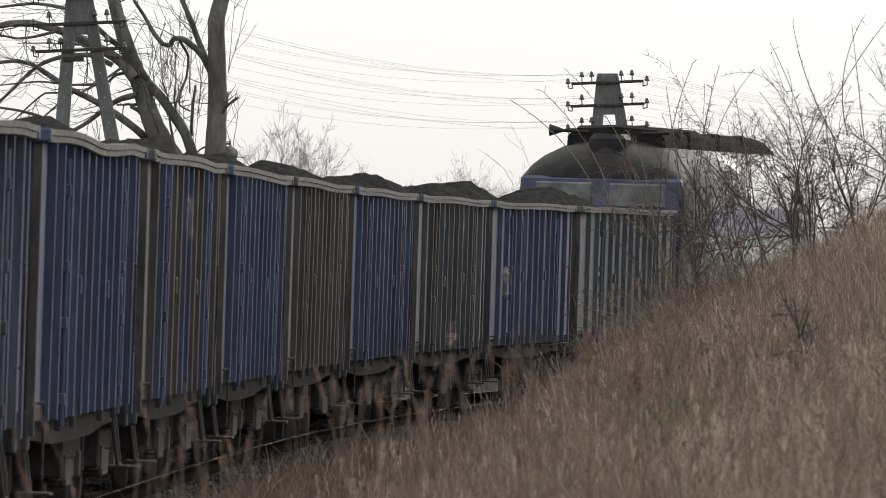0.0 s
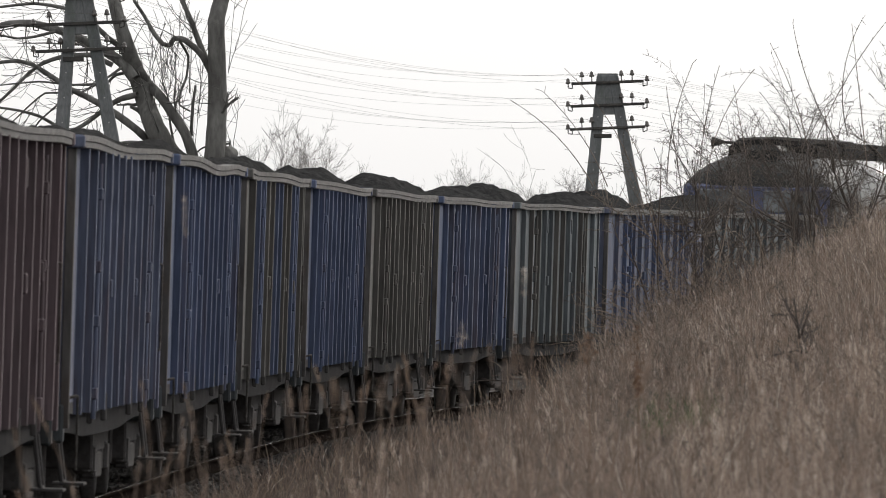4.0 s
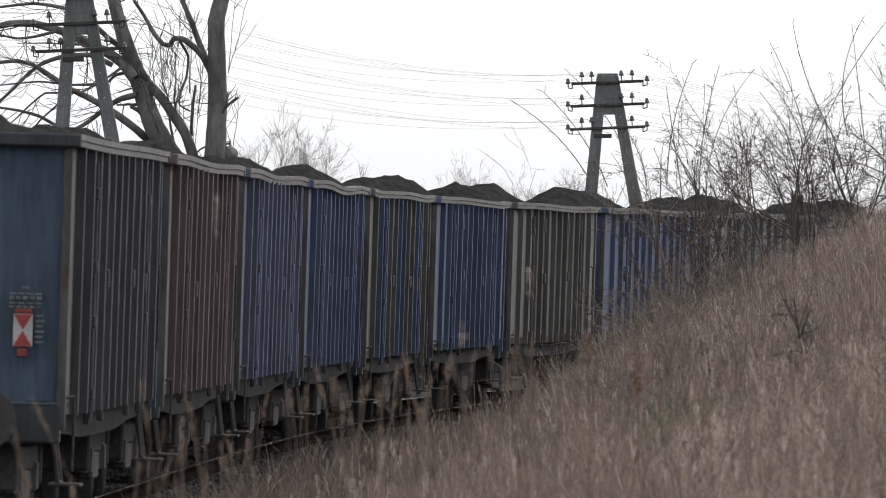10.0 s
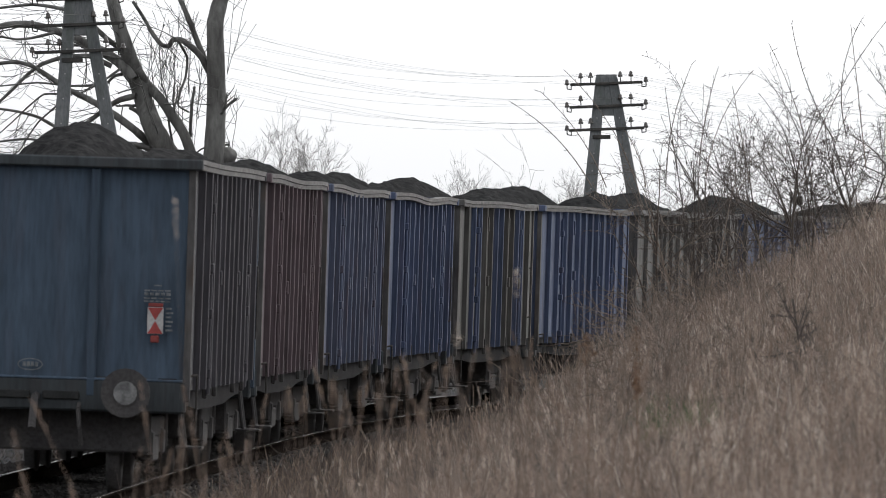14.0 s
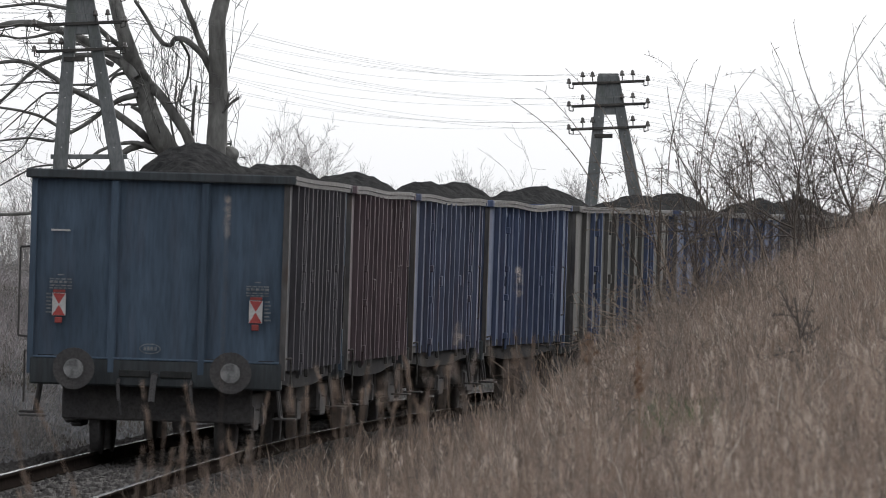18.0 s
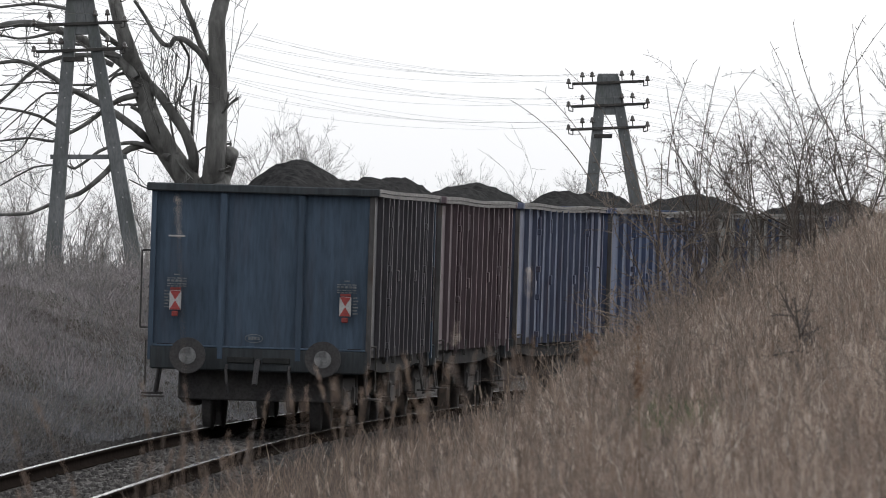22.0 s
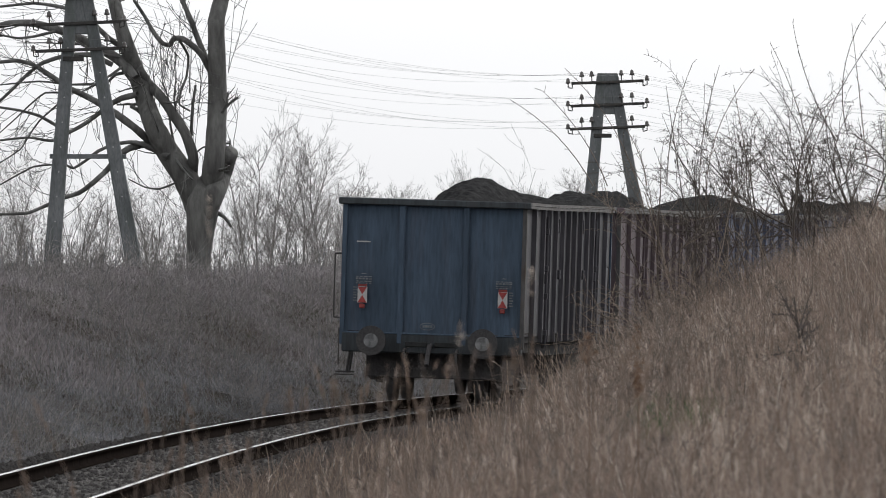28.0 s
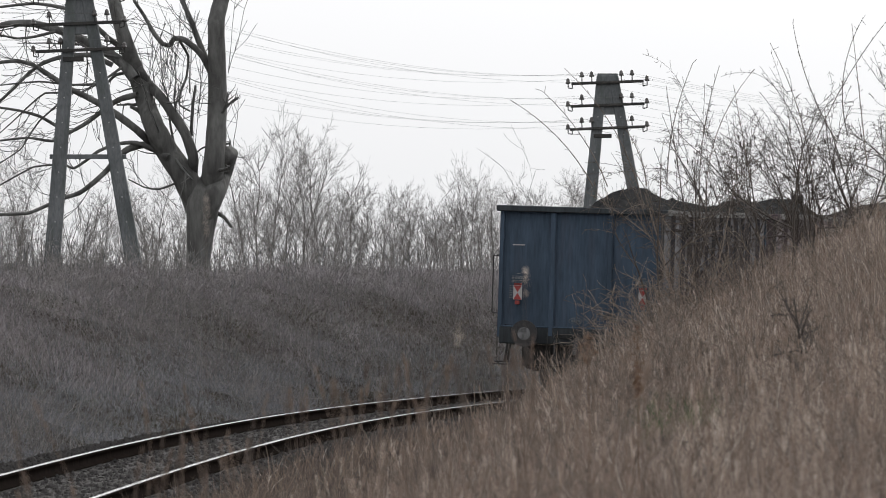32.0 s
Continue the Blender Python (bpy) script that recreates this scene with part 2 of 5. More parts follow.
def soup_mesh(name, verts, tris, material, tint=None, smooth=False):
    """A mesh straight from arrays of vertices and triangles."""
    me = bpy.data.meshes.new(name)
    me.vertices.add(len(verts))
    me.vertices.foreach_set("co", np.ascontiguousarray(verts, np.float32).ravel())
    me.loops.add(len(tris) * 3)
    me.loops.foreach_set("vertex_index", np.ascontiguousarray(tris, np.int32).ravel())
    me.polygons.add(len(tris))
    me.polygons.foreach_set("loop_start", np.arange(0, len(tris) * 3, 3, dtype=np.int32))
    me.update(calc_edges=True)
    if smooth:
        me.polygons.foreach_set("use_smooth", np.ones(len(tris), bool))
    if tint is not None:
        me.attributes.new("tint", "FLOAT", "POINT").data.foreach_set("value", np.ascontiguousarray(tint, np.float32))
    me.materials.append(material)
    me.validate()
    return me


class Twigs:
    """Collects tapering tubes."""

    def __init__(self, least=0.003):
        self.v, self.t, self.c, self.n, self.least = [], [], [], 0, least

    def tube(self, pts, radii, sides, tint):
        pts = np.asarray(pts, float)
        m = len(pts)
        radii = np.maximum(radii, self.least)
        d = np.gradient(pts, axis=0)
        d /= np.linalg.norm(d, axis=1)[:, None] + 1e-9
        ref = np.array((0.31, 0.95, 0.05))
        a = np.cross(d, ref)
        a /= np.linalg.norm(a, axis=1)[:, None] + 1e-9
        b = np.cross(d, a)
        w = np.arange(sides) * 2 * np.pi / sides
        ring = pts[:, None] + np.asarray(radii)[:, None, None] * (a[:, None] * np.cos(w)[None, :, None] + b[:, None] * np.sin(w)[None, :, None])
        i = np.arange(m - 1)[:, None] * sides + np.arange(sides)[None]
        j = np.arange(m - 1)[:, None] * sides + (np.arange(sides)[None] + 1) % sides
        q = np.stack((i, j, j + sides, i, j + sides, i + sides), -1).reshape(-1, 3)
        self.v.append(ring.reshape(-1, 3))
        self.t.append(q + self.n)
        self.c.append(np.full(m * sides, tint))
        self.n += m * sides

    def grow(self, p, d, length, r, depth, rng, kids=4, spread=0.7, up=0.12, wander=0.18, sides=4, ratio=0.62, tint=(0.2, 0.8), tip=0.35, kid_from=0.25):
        p, d = np.array(p, float), np.array(d, float)
        steps = 5 if depth else 4
        pts, dirs = [p], [d / np.linalg.norm(d)]
        for _ in range(steps):
            d = dirs[-1] + rng.normal(0, wander, 3) + np.array((0, 0, up))
            d /= np.linalg.norm(d)
            dirs.append(d)
            pts.append(pts[-1] + d * length / steps)
        radii = np.linspace(r, r * tip, steps + 1)
        self.tube(pts, radii, sides if depth else 3, rng.uniform(*tint))
        if depth <= 0:
            return
        for _ in range(kids):
            f = rng.uniform(kid_from, 1.0) * steps
            i = min(int(f), steps - 1)
            q = pts[i] + (pts[i + 1] - pts[i]) * (f - i)
            k = dirs[i] + rng.normal(0, spread, 3) * np.array((1, 1, 0.7))
            rr = radii[i] * 0.6
            self.grow(q, k, length * ratio * rng.uniform(0.6, 1.15), rr, depth - 1, rng, kids, spread, up, wander, sides, ratio, tint, tip, kid_from)

    def whip(self, p, d, length, r, level, rng, tint=(0.0, 0.6)):
        """A long thin shoot set with short spurs, and shoots of its own."""
        p, d = np.array(p, float), np.array(d, float)
        d /= np.linalg.norm(d)
        bow = rng.normal(0, 0.05, 3) + np.array((0, 0, -0.012))
        pts, dirs = [p], [d]
        for _ in range(9):
            d = dirs[-1] + bow + rng.normal(0, 0.055, 3)
            d /= np.linalg.norm(d)
            dirs.append(d)
            pts.append(pts[-1] + d * length / 9)
        radii = np.linspace(r, r * 0.25, 10)
        c = rng.uniform(*tint)
        self.tube(pts, radii, 4, c)
        for _ in range(int(length * 15)):
            f = rng.uniform(0.15, 0.98) * 9
            i = int(f)
            q = pts[i] + (pts[i + 1] - pts[i]) * (f - i)
            k = dirs[i] * 0.5 + rng.normal(0, 0.7, 3)
            k /= np.linalg.norm(k)
            n = rng.uniform(0.03, 0.2) * (1.2 - f / 12)
            self.tube([q, q + k * n * 0.5 + rng.normal(0, 0.008, 3), q + k * n + rng.normal(0, 0.015, 3)], [radii[i] * 0.45, 0.003, 0.002], 3, c)
        if level:
            for _ in range(rng.integers(3, 7)):
                f = rng.uniform(0.15, 0.75) * 9
                i = int(f)
                q = pts[i] + (pts[i + 1] - pts[i]) * (f - i)
                self.whip(q, dirs[i] + rng.normal(0, 0.55, 3), length * rng.uniform(0.35, 0.7), radii[i] * 0.7, level - 1, rng, tint)

    def mesh(self, name, material, smooth=True):
        return soup_mesh(name, np.concatenate(self.v), np.concatenate(self.t), material, np.concatenate(self.c), smooth)

# ---- ground ----
def axis(core0, core1, step, reach):
    a = list(np.arange(core0, core1, step))
    d, v = step, core1
    while v < reach:
        a.append(v)
        d *= 1.35
        v += d
    a.append(reach)
    d, v = step, core0
    while v > -reach:
        d *= 1.35
        v -= d
        a.insert(0, max(v, -reach))
    return np.array(a)


gx, gy = axis(-14, 16, 0.3, 4000.0), axis(20, 260, 0.8, 4000.0)
GX, GY = np.meshgrid(gx, gy)
GZ = ground(GX, GY).reshape(GX.shape)
ii = np.arange(len(gx) * len(gy)).reshape(GX.shape)
quads = np.stack((ii[:-1, :-1], ii[:-1, 1:], ii[1:, 1:], ii[:-1, :-1], ii[1:, 1:], ii[1:, :-1]), -1).reshape(-1, 3)
earth = new("ground", soup_mesh("ground", np.stack((GX, GY, GZ), -1).reshape(-1, 3), quads, SOIL, smooth=True))
tagged(earth, "brown earth with dead thatch along a railway cutting", "ground", kind="structure")


# ---- track ----
def canted(s, lat, z):
    x, y, h = track(s)
    la, zz = lat * math.cos(CANT) + z * math.sin(CANT), z * math.cos(CANT) - lat * math.sin(CANT)
    return np.stack((x + la * np.cos(h), y - la * np.sin(h), zz + 0 * x), -1)


def sweep(profile, s, closed=True):
    n = len(profile)
    v = np.stack([canted(s, a, b) for a, b in profile], 1).reshape(-1, 3)
    m = n if closed else n - 1
    i = np.arange(len(s) - 1)[:, None] * n + np.arange(m)[None]
    j = np.arange(len(s) - 1)[:, None] * n + (np.arange(m)[None] + 1) % n
    return v, np.stack((i, j, j + n, i, j + n, i + n), -1).reshape(-1, 3)


line = tagged(empty("railway_track"), "single curved railway track with polished rails on grey ballast", "railway track", kind="structure")
ss = np.arange(-115, 330, 1.0)
bed = [(-2.9, -0.60), (-1.75, -0.19), (-1.3, -0.165), (0, -0.175), (1.3, -0.165), (1.75, -0.19), (2.9, -0.60)]
o = new("ballast_bed", soup_mesh("ballast_bed", *sweep(bed, ss, False), BALLAST, smooth=True))
o.parent = line
for side in (-1, 1):
    c = side * 0.7535
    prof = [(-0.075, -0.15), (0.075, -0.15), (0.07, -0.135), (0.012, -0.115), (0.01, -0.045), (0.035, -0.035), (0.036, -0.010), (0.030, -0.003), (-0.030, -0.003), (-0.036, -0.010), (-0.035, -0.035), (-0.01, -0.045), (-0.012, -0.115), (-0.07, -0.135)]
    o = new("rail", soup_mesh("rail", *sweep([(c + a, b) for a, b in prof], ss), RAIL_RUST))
    o.parent = line
    head = [(-0.026, -0.006), (0.026, -0.006), (0.023, 0.0), (-0.023, 0.0)]
    h = new("rail_head", soup_mesh("rail_head", *sweep([(c + a, b) for a, b in head], ss), RAIL_TOP, smooth=True))
    h.parent = o
    h["label"] = "polished running surface"


# ---- wagons ----
def lathe(profile, n=20, axis_x=True):
    """A turned solid round the x axis: profile rows are (x, radius)."""
    bm = bmesh.new()
    rings = []
    for x, r in profile:
        rings.append([bm.verts.new((x, r * math.cos(i * 2 * math.pi / n), r * math.sin(i * 2 * math.pi / n))) for i in range(n)])
    for a, b in zip(rings, rings[1:]):
        for i in range(n):
            bm.faces.new((a[i], a[(i + 1) % n], b[(i + 1) % n], b[i]))
    bm.faces.new(rings[0][::-1])
    bm.faces.new(rings[-1])
    return bm


MESHES = {}


def shared(key, build, material, parent, m=None, label="", smooth=False, name=None):
    """A piece whose mesh is built once for all vehicles."""
    if key not in MESHES:
        ob = part(name or key, build(), material, parent, label, smooth)
        MESHES[key] = ob
        if m is not None:
            ob.matrix_basis = m
        return ob
    ob = again(MESHES[key], parent, m, material)
    if label:
        ob["label"] = label
    return ob


def wheelset_bm():
    bm = lathe([(-1.0, 0.07), (-0.80, 0.07), (-0.79, 0.2), (-0.785, 0.455), (-0.70, 0.46), (-0.685, 0.49), (-0.66, 0.485), (-0.65, 0.2), (-0.64, 0.085), (0.64, 0.085), (0.65, 0.2), (0.66, 0.485), (0.685, 0.49), (0.70, 0.46), (0.785, 0.455), (0.79, 0.2), (0.80, 0.07), (1.0, 0.07)], 22)
    return bm


def bogie_frame_bm():
    bm = bmesh.new()
    for s in (-1, 1):
        x0, x1 = sorted((s * 0.93, s * 1.07))
        box(bm, x0, x1, -1.35, 1.35, 0.52, 0.72, 0.02)
        box(bm, x0, x1, -0.45, 0.45, 0.28, 0.52, 0.02)
        for y in (-0.9, 0.9):
            box(bm, x0 - 0.03, x1 + 0.03, y - 0.16, y + 0.16, 0.33, 0.60, 0.03)
            rod(bm, (s * 1.0, y - 0.24, 0.36), (s * 1.0, y - 0.24, 0.62), 0.07, 8)
            rod(bm, (s * 1.0, y + 0.24, 0.36), (s * 1.0, y + 0.24, 0.62), 0.07, 8)
    box(bm, -0.93, 0.93, -0.28, 0.28, 0.55, 0.80, 0.03)
    box(bm, -1.1, 1.1, -1.45, -1.36, 0.38, 0.87, 0.02)
    box(bm, -1.1, 1.1, 1.36, 1.45, 0.38, 0.87, 0.02)
    return bm


def rim_bm(rng, side, amp):
    """The bent top chord of one side wall: two thin boards one above the other."""
    bm = bmesh.new()
    ys = np.linspace(-6.42, 6.42, 33)
    ph, f = rng.uniform(0, 6.28, 3), rng.uniform(0.3, 0.6, 3)
    env = np.clip((6.42 - np.abs(ys)) / 1.6, 0, 1)
    dx = amp * 0.032 * env * (np.sin(ys * f[0] + ph[0]) + 0.5 * np.sin(ys * 1.7 * f[1] + ph[1]))
    dz = -amp * 0.025 * env * (0.6 + np.sin(ys * f[2] * 1.2 + ph[2]))
    for z0, z1, x0, x1 in ((-0.098, -0.052, 1.43, 1.538), (-0.047, 0.0, 1.41, 1.552)):
        rows = []
        for i, y in enumerate(ys):
            a, b = side * (x0 + dx[i]), side * (x1 + dx[i] + rng.uniform(-0.004, 0.004))
            zb, zt = 3.257 + z0 + dz[i], 3.257 + z1 + dz[i]
            rows.append([bm.verts.new(v) for v in ((a, y, zb), (b, y, zb), (b, y, zt), (a, y, zt))])
        for r, q in zip(rows, rows[1:]):
            for i in range(4):
                bm.faces.new((r[i], r[(i + 1) % 4], q[(i + 1) % 4], q[i]))
        bm.faces.new(rows[0])
        bm.faces.new(rows[-1][::-1])
    bmesh.ops.recalc_face_normals(bm, faces=bm.faces[:])
    return bm


def side_wall_bm(side):
    bm = bmesh.new()
    x0, x1 = sorted((side * 1.43, side * 1.46))
    box(bm, x0, x1, -6.38, 6.38, 1.10, 3.17)
    return bm


def sill_bm(side):
    """The sole bar, deeper in the middle of the wagon."""
    bm = bmesh.new()
    a, b = sorted((side * 1.18, side * 1.36))
    ys = np.linspace(-6.40, 6.40, 17)
    rows = []
    for y in ys:
        d = 0.84 - 0.07 * float(ease(5.0, 2.0, abs(y)))
        rows.append([bm.verts.new(v) for v in ((a, y, d), (b, y, d), (b, y, 1.12), (a, y, 1.12))])
    for r, q in zip(rows, rows[1:]):
        for i in range(4):
            bm.faces.new((r[i], r[(i + 1) % 4], q[(i + 1) % 4], q[i]))
    bm.faces.new(rows[0])
    bm.faces.new(rows[-1][::-1])
    bmesh.ops.recalc_face_normals(bm, faces=bm.faces[:])
    return bm


def rib_bm():
    bm = bmesh.new()
    v = [(-0.0, -0.034), (0.070, -0.028), (0.075, -0.014), (0.076, 0.026), (0.0, 0.034)]
    lo = [bm.verts.new((a * 0.9, b, 1.00)) for a, b in v]
    hi = [bm.verts.new((a, b, 3.155)) for a, b in v]
    for i in range(5):
        bm.faces.new((lo[i], lo[(i + 1) % 5], hi[(i + 1) % 5], hi[i]))
    bm.faces.new(lo[::-1])
    bm.faces.new(hi)
    return bm


def coal_bm(rng, peaks, flat):
    bm = bmesh.new()
    nx, ny = 27, 111
    seed = Vector((rng.uniform(0, 99), rng.uniform(0, 99), 0))
    grid = []
    for j in range(ny):
        y = -6.3 + 12.6 * j / (ny - 1)
        row = []
        for i in range(nx):
            x = -1.40 + 2.80 * i / (nx - 1)
            q = seed + Vector((x, y, 0))
            if flat:
                z = 0.0
                for py, ph, pl in peaks:
                    z = max(z, ph * math.exp(-abs((y - py) / pl) ** 2.6))
                z *= math.exp(-(abs(x - 0.05 + 0.1 * noise.noise(q * 0.3)) / 0.62) ** 2.2)
                z += 0.10 * float(ease(6.2, 5.0, abs(y))) + 0.05 * noise.noise(q * 0.9) * min(1, z * 3)
            else:
                py, ph, pl = peaks[0]
                z = max(0.0, ph * 1.32 - 1.0 * math.sqrt(((y - py) / pl) ** 2 + (x * 0.95) ** 2 + 0.012))
                z = math.tanh(z / 0.8) * 0.92
                z = max(z, 0.45 * math.exp(-((y - 3.6) / 1.8) ** 2) * (1 - (x / 1.4) ** 2))
            z = 2.99 + z + 0.07 * noise.noise(q * 2.1) + 0.055 * noise.noise(q * 5.3) + 0.045 * noise.noise(q * 12.0)
            row.append(bm.verts.new((x, y, z)))
        grid.append(row)
    for a, b in zip(grid, grid[1:]):
        for i in range(nx - 1):
            bm.faces.new((a[i], a[i + 1], b[i + 1], b[i]))
    return bm


def end_wall_bm(front, rng_seed):
    rng = np.random.default_rng(rng_seed)
    bm = bmesh.new()
    y = 6.34 if front else -6.34
    nx, nz = 25, 15
    ph = rng.uniform(0, 6, 4)
    g = []
    for j in range(nz):
        z = 1.09 + (3.16 - 1.09) * j / (nz - 1)
        g.append([])
        for i in range(nx):
            x = -1.46 + 2.92 * i / (nx - 1)
            e = 0.018 * math.sin(x * 3.1 + ph[0]) * math.sin(z * 2.7 + ph[1]) + 0.01 * math.sin(x * 7 + ph[2]) * math.sin(z * 6 + ph[3])
            g[-1].append(bm.verts.new((x, y + e, z)))
    for a, b in zip(g, g[1:]):
        for i in range(nx - 1):
            bm.faces.new((a[i], a[i + 1], b[i + 1], b[i]))
    d = 0.03 if not front else -0.03
    geo = bmesh.ops.extrude_face_region(bm, geom=bm.faces[:])
    bmesh.ops.translate(bm, verts=[v for v in geo["geom"] if isinstance(v, bmesh.types.BMVert)], vec=(0, d, 0))
    bmesh.ops.recalc_face_normals(bm, faces=bm.faces[:])
    return bm


RIB_YS = (-5.35, -4.2, -3.2, -2.3, -1.35, -0.45, 0.45, 1.35, 2.3, 3.2, 4.05, 5.15)


def wagon(i, side_paint, end_paint, rib_paint, label, amp, peaks, last=False):
    rng = np.random.default_rng(40 + i)
    w = tagged(empty("coal_wagon"), label, "freight wagon", "coal train wagons")
    sp, ep, rp = PAINTS[side_paint], PAINTS[end_paint], PAINTS[rib_paint]
    shared("floor", lambda: boxed(-1.42, 1.42, -6.33, 6.33, 1.00, 1.12), UNDER, w)
    for side in (-1, 1):
        k = "r" if side > 0 else "l"
        wall = shared("side_wall" + k, lambda: side_wall_bm(side), sp, w, name="side_wall")
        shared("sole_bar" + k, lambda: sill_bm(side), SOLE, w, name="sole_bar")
        part("top_rim", rim_bm(rng, side, amp if side > 0 else 0.3), RIM, w, "pale worn bent top rim")
        for n, y in enumerate(RIB_YS):
            lean = rng.normal(0, 0.35)
            m = pose(side * 1.46, y + rng.normal(0, 0.03), 0, lean, 0, 0 if side > 0 else 180)
            door = n in (1, 2, 5, 6, 9, 10)
            shared("rib", rib_bm, rp if door else sp, w, m)
        # hinge blocks and door latches
        for y in (-3.62, -1.8, 1.8, 3.62):
            shared("door_latch", lambda: boxed(0, 0.07, -0.05, 0.05, -0.08, 0.08, bevel=0.012), sp, w, pose(side * 1.462 if side > 0 else -1.53, y, 2.05 + rng.normal(0, 0.03)))
            shared("door_hinge", lambda: boxed(0, 0.05, -0.04, 0.04, -0.12, 0.12, bevel=0.012), sp, w, pose(side * 1.462 if side > 0 else -1.51, y, 2.90))
            shared("door_bracket", lambda: boxed(0, 0.05, -0.03, 0.03, -0.12, 0.12, bevel=0.01), UNDER, w, pose(side * 1.462 if side > 0 else -1.51, y, 1.02))
        y = -6.15
        x = side * 1.54
        shared("grab_rail" + k, lambda: rods([(side * 1.46, 0, 1.14), (x, 0.05, 1.16), (x, 0.08, 1.06), (x, 0.08, 0.56)], 0.012), RIM, w, pose(0, y, 0), "bent steel grab rail", name="grab_rail")
        shared("upright_rail" + k, lambda: rods([(side * 1.46, 0, 2.25), (side * 1.53, 0, 2.22), (side * 1.53, 0, 1.45), (side * 1.46, 0, 1.42)], 0.011), RIM, w, pose(0, 5.6, 0), name="upright_rail")
        for y in (-5.75, 5.75):
            step = shared("footstep" + k, lambda: rods([(side * 1.36, -0.16, 0.88), (side * 1.42, -0.16, 0.46), (side * 1.42, 0.16, 0.46), (side * 1.36, 0.16, 0.88)], 0.02), UNDER, w, pose(0, y, 0), name="footstep")
            shared("tread" + k, lambda: boxed(side * 1.47 - 0.13, side * 1.47 + 0.13, -0.2, 0.2, 0.435, 0.46, bevel=0.005), UNDER, step, pose(0, 0, 0), name="tread")
        for y in (-3.65, 3.65):
            bar = shared("locking_bar" + k, lambda: rods([(side * 1.515, 0, 0.94), (side * 1.515, 0, 3.05)], 0.022, 8), rp, w, pose(0, y, 0), name="locking_bar")
            for z in (1.15, 1.75, 2.2, 2.8):
                shared("bar_collar" + k, lambda: boxed(*sorted((side * 1.46, side * 1.545)), -0.04, 0.04, -0.05, 0.05, bevel=0.01), rp, bar, pose(0, 0, z), name="bar_collar")
    for front in (False, True):
        s = 1 if front else -1
        k = "f" if front else "b"
        shared("end_wall" + k, lambda: end_wall_bm(front, 5), ep, w, name="end_wall")
        for x in (-0.52, 0.52):
            shared("end_post" + k, lambda: boxed(-0.05, 0.05, *sorted((s * 6.36, s * 6.43)), 0.92, 3.155, bevel=0.02), ep, w, pose(x, 0, 0), name="end_post")
        for x in (-1.455, 1.455):
            # only the right rear post carries the painted sunlit tone
            shared("corner_post" + k, lambda: boxed(-0.035, 0.035, *sorted((s * 6.30, s * 6.40)), 0.90, 3.155, bevel=0.006), POST if x > 0 and not front else ep, w, pose(x, 0, 0), name="corner_post")
        shared("end_rim" + k, lambda: boxed(-1.555, 1.555, *sorted((s * 6.28, s * 6.47)), 3.15, 3.258, bevel=0.015), PAINTS['grime'] if last else ep, w, name="end_rim")
        shared("headstock" + k, lambda: boxed(-1.45, 1.45, *sorted((s * 6.22, s * 6.425)), 0.78, 1.095, bevel=0.02), PAINTS['grime'], w, name="headstock")
        for x in (-0.90, 0.90):
            bf = shared("buffer" + k, lambda: rod(rod(bmesh.new(), (0, s * 6.43, 0.975), (0, s * 6.72, 0.975), 0.13, 14), (0, s * 6.72, 0.975), (0, s * 6.97, 0.975), 0.085, 14), UNDER, w, pose(x, 0, 0), name="buffer", smooth=False)
            shared("buffer_head" + k, lambda: rod(rod(bmesh.new(), (0, s * 6.965, 0.975), (0, s * 7.0, 0.975), 0.24, 22), (0, s * 7.0, 0.975), (0, s * 7.012, 0.975), 0.13, 18), UNDER, bf, pose(0, 0, 0), name="buffer_head")
            shared("worn_disc" + k, lambda: rod(bmesh.new(), (0, s * 7.010, 0.975), (0, s * 7.018, 0.975), 0.115, 18), PALE, bf, pose(0, 0, 0), "worn bright centre", name="worn_disc")
        shared("coupling" + k, lambda: rods([(0, s * 6.4, 0.92), (0, s * 6.62, 0.90), (0, s * 6.82, 0.74), (0, s * 6.95, 0.60)], 0.04), UNDER, w, name="coupling")
    for y in (-4.52, 4.52):
        bg = shared("bogie", bogie_frame_bm, UNDER, w, pose(0, y, 0))
        for a in (-0.9, 0.9):
            ws = shared("wheelset", wheelset_bm, UNDER, bg, pose(0, a, 0.46), smooth=True)
            WHEELS.append(ws)
    part("coal_load", coal_bm(rng, peaks, not last), COAL, w, "heap of black coal above the rim", True)
    if last:
        tail(w)
    return w


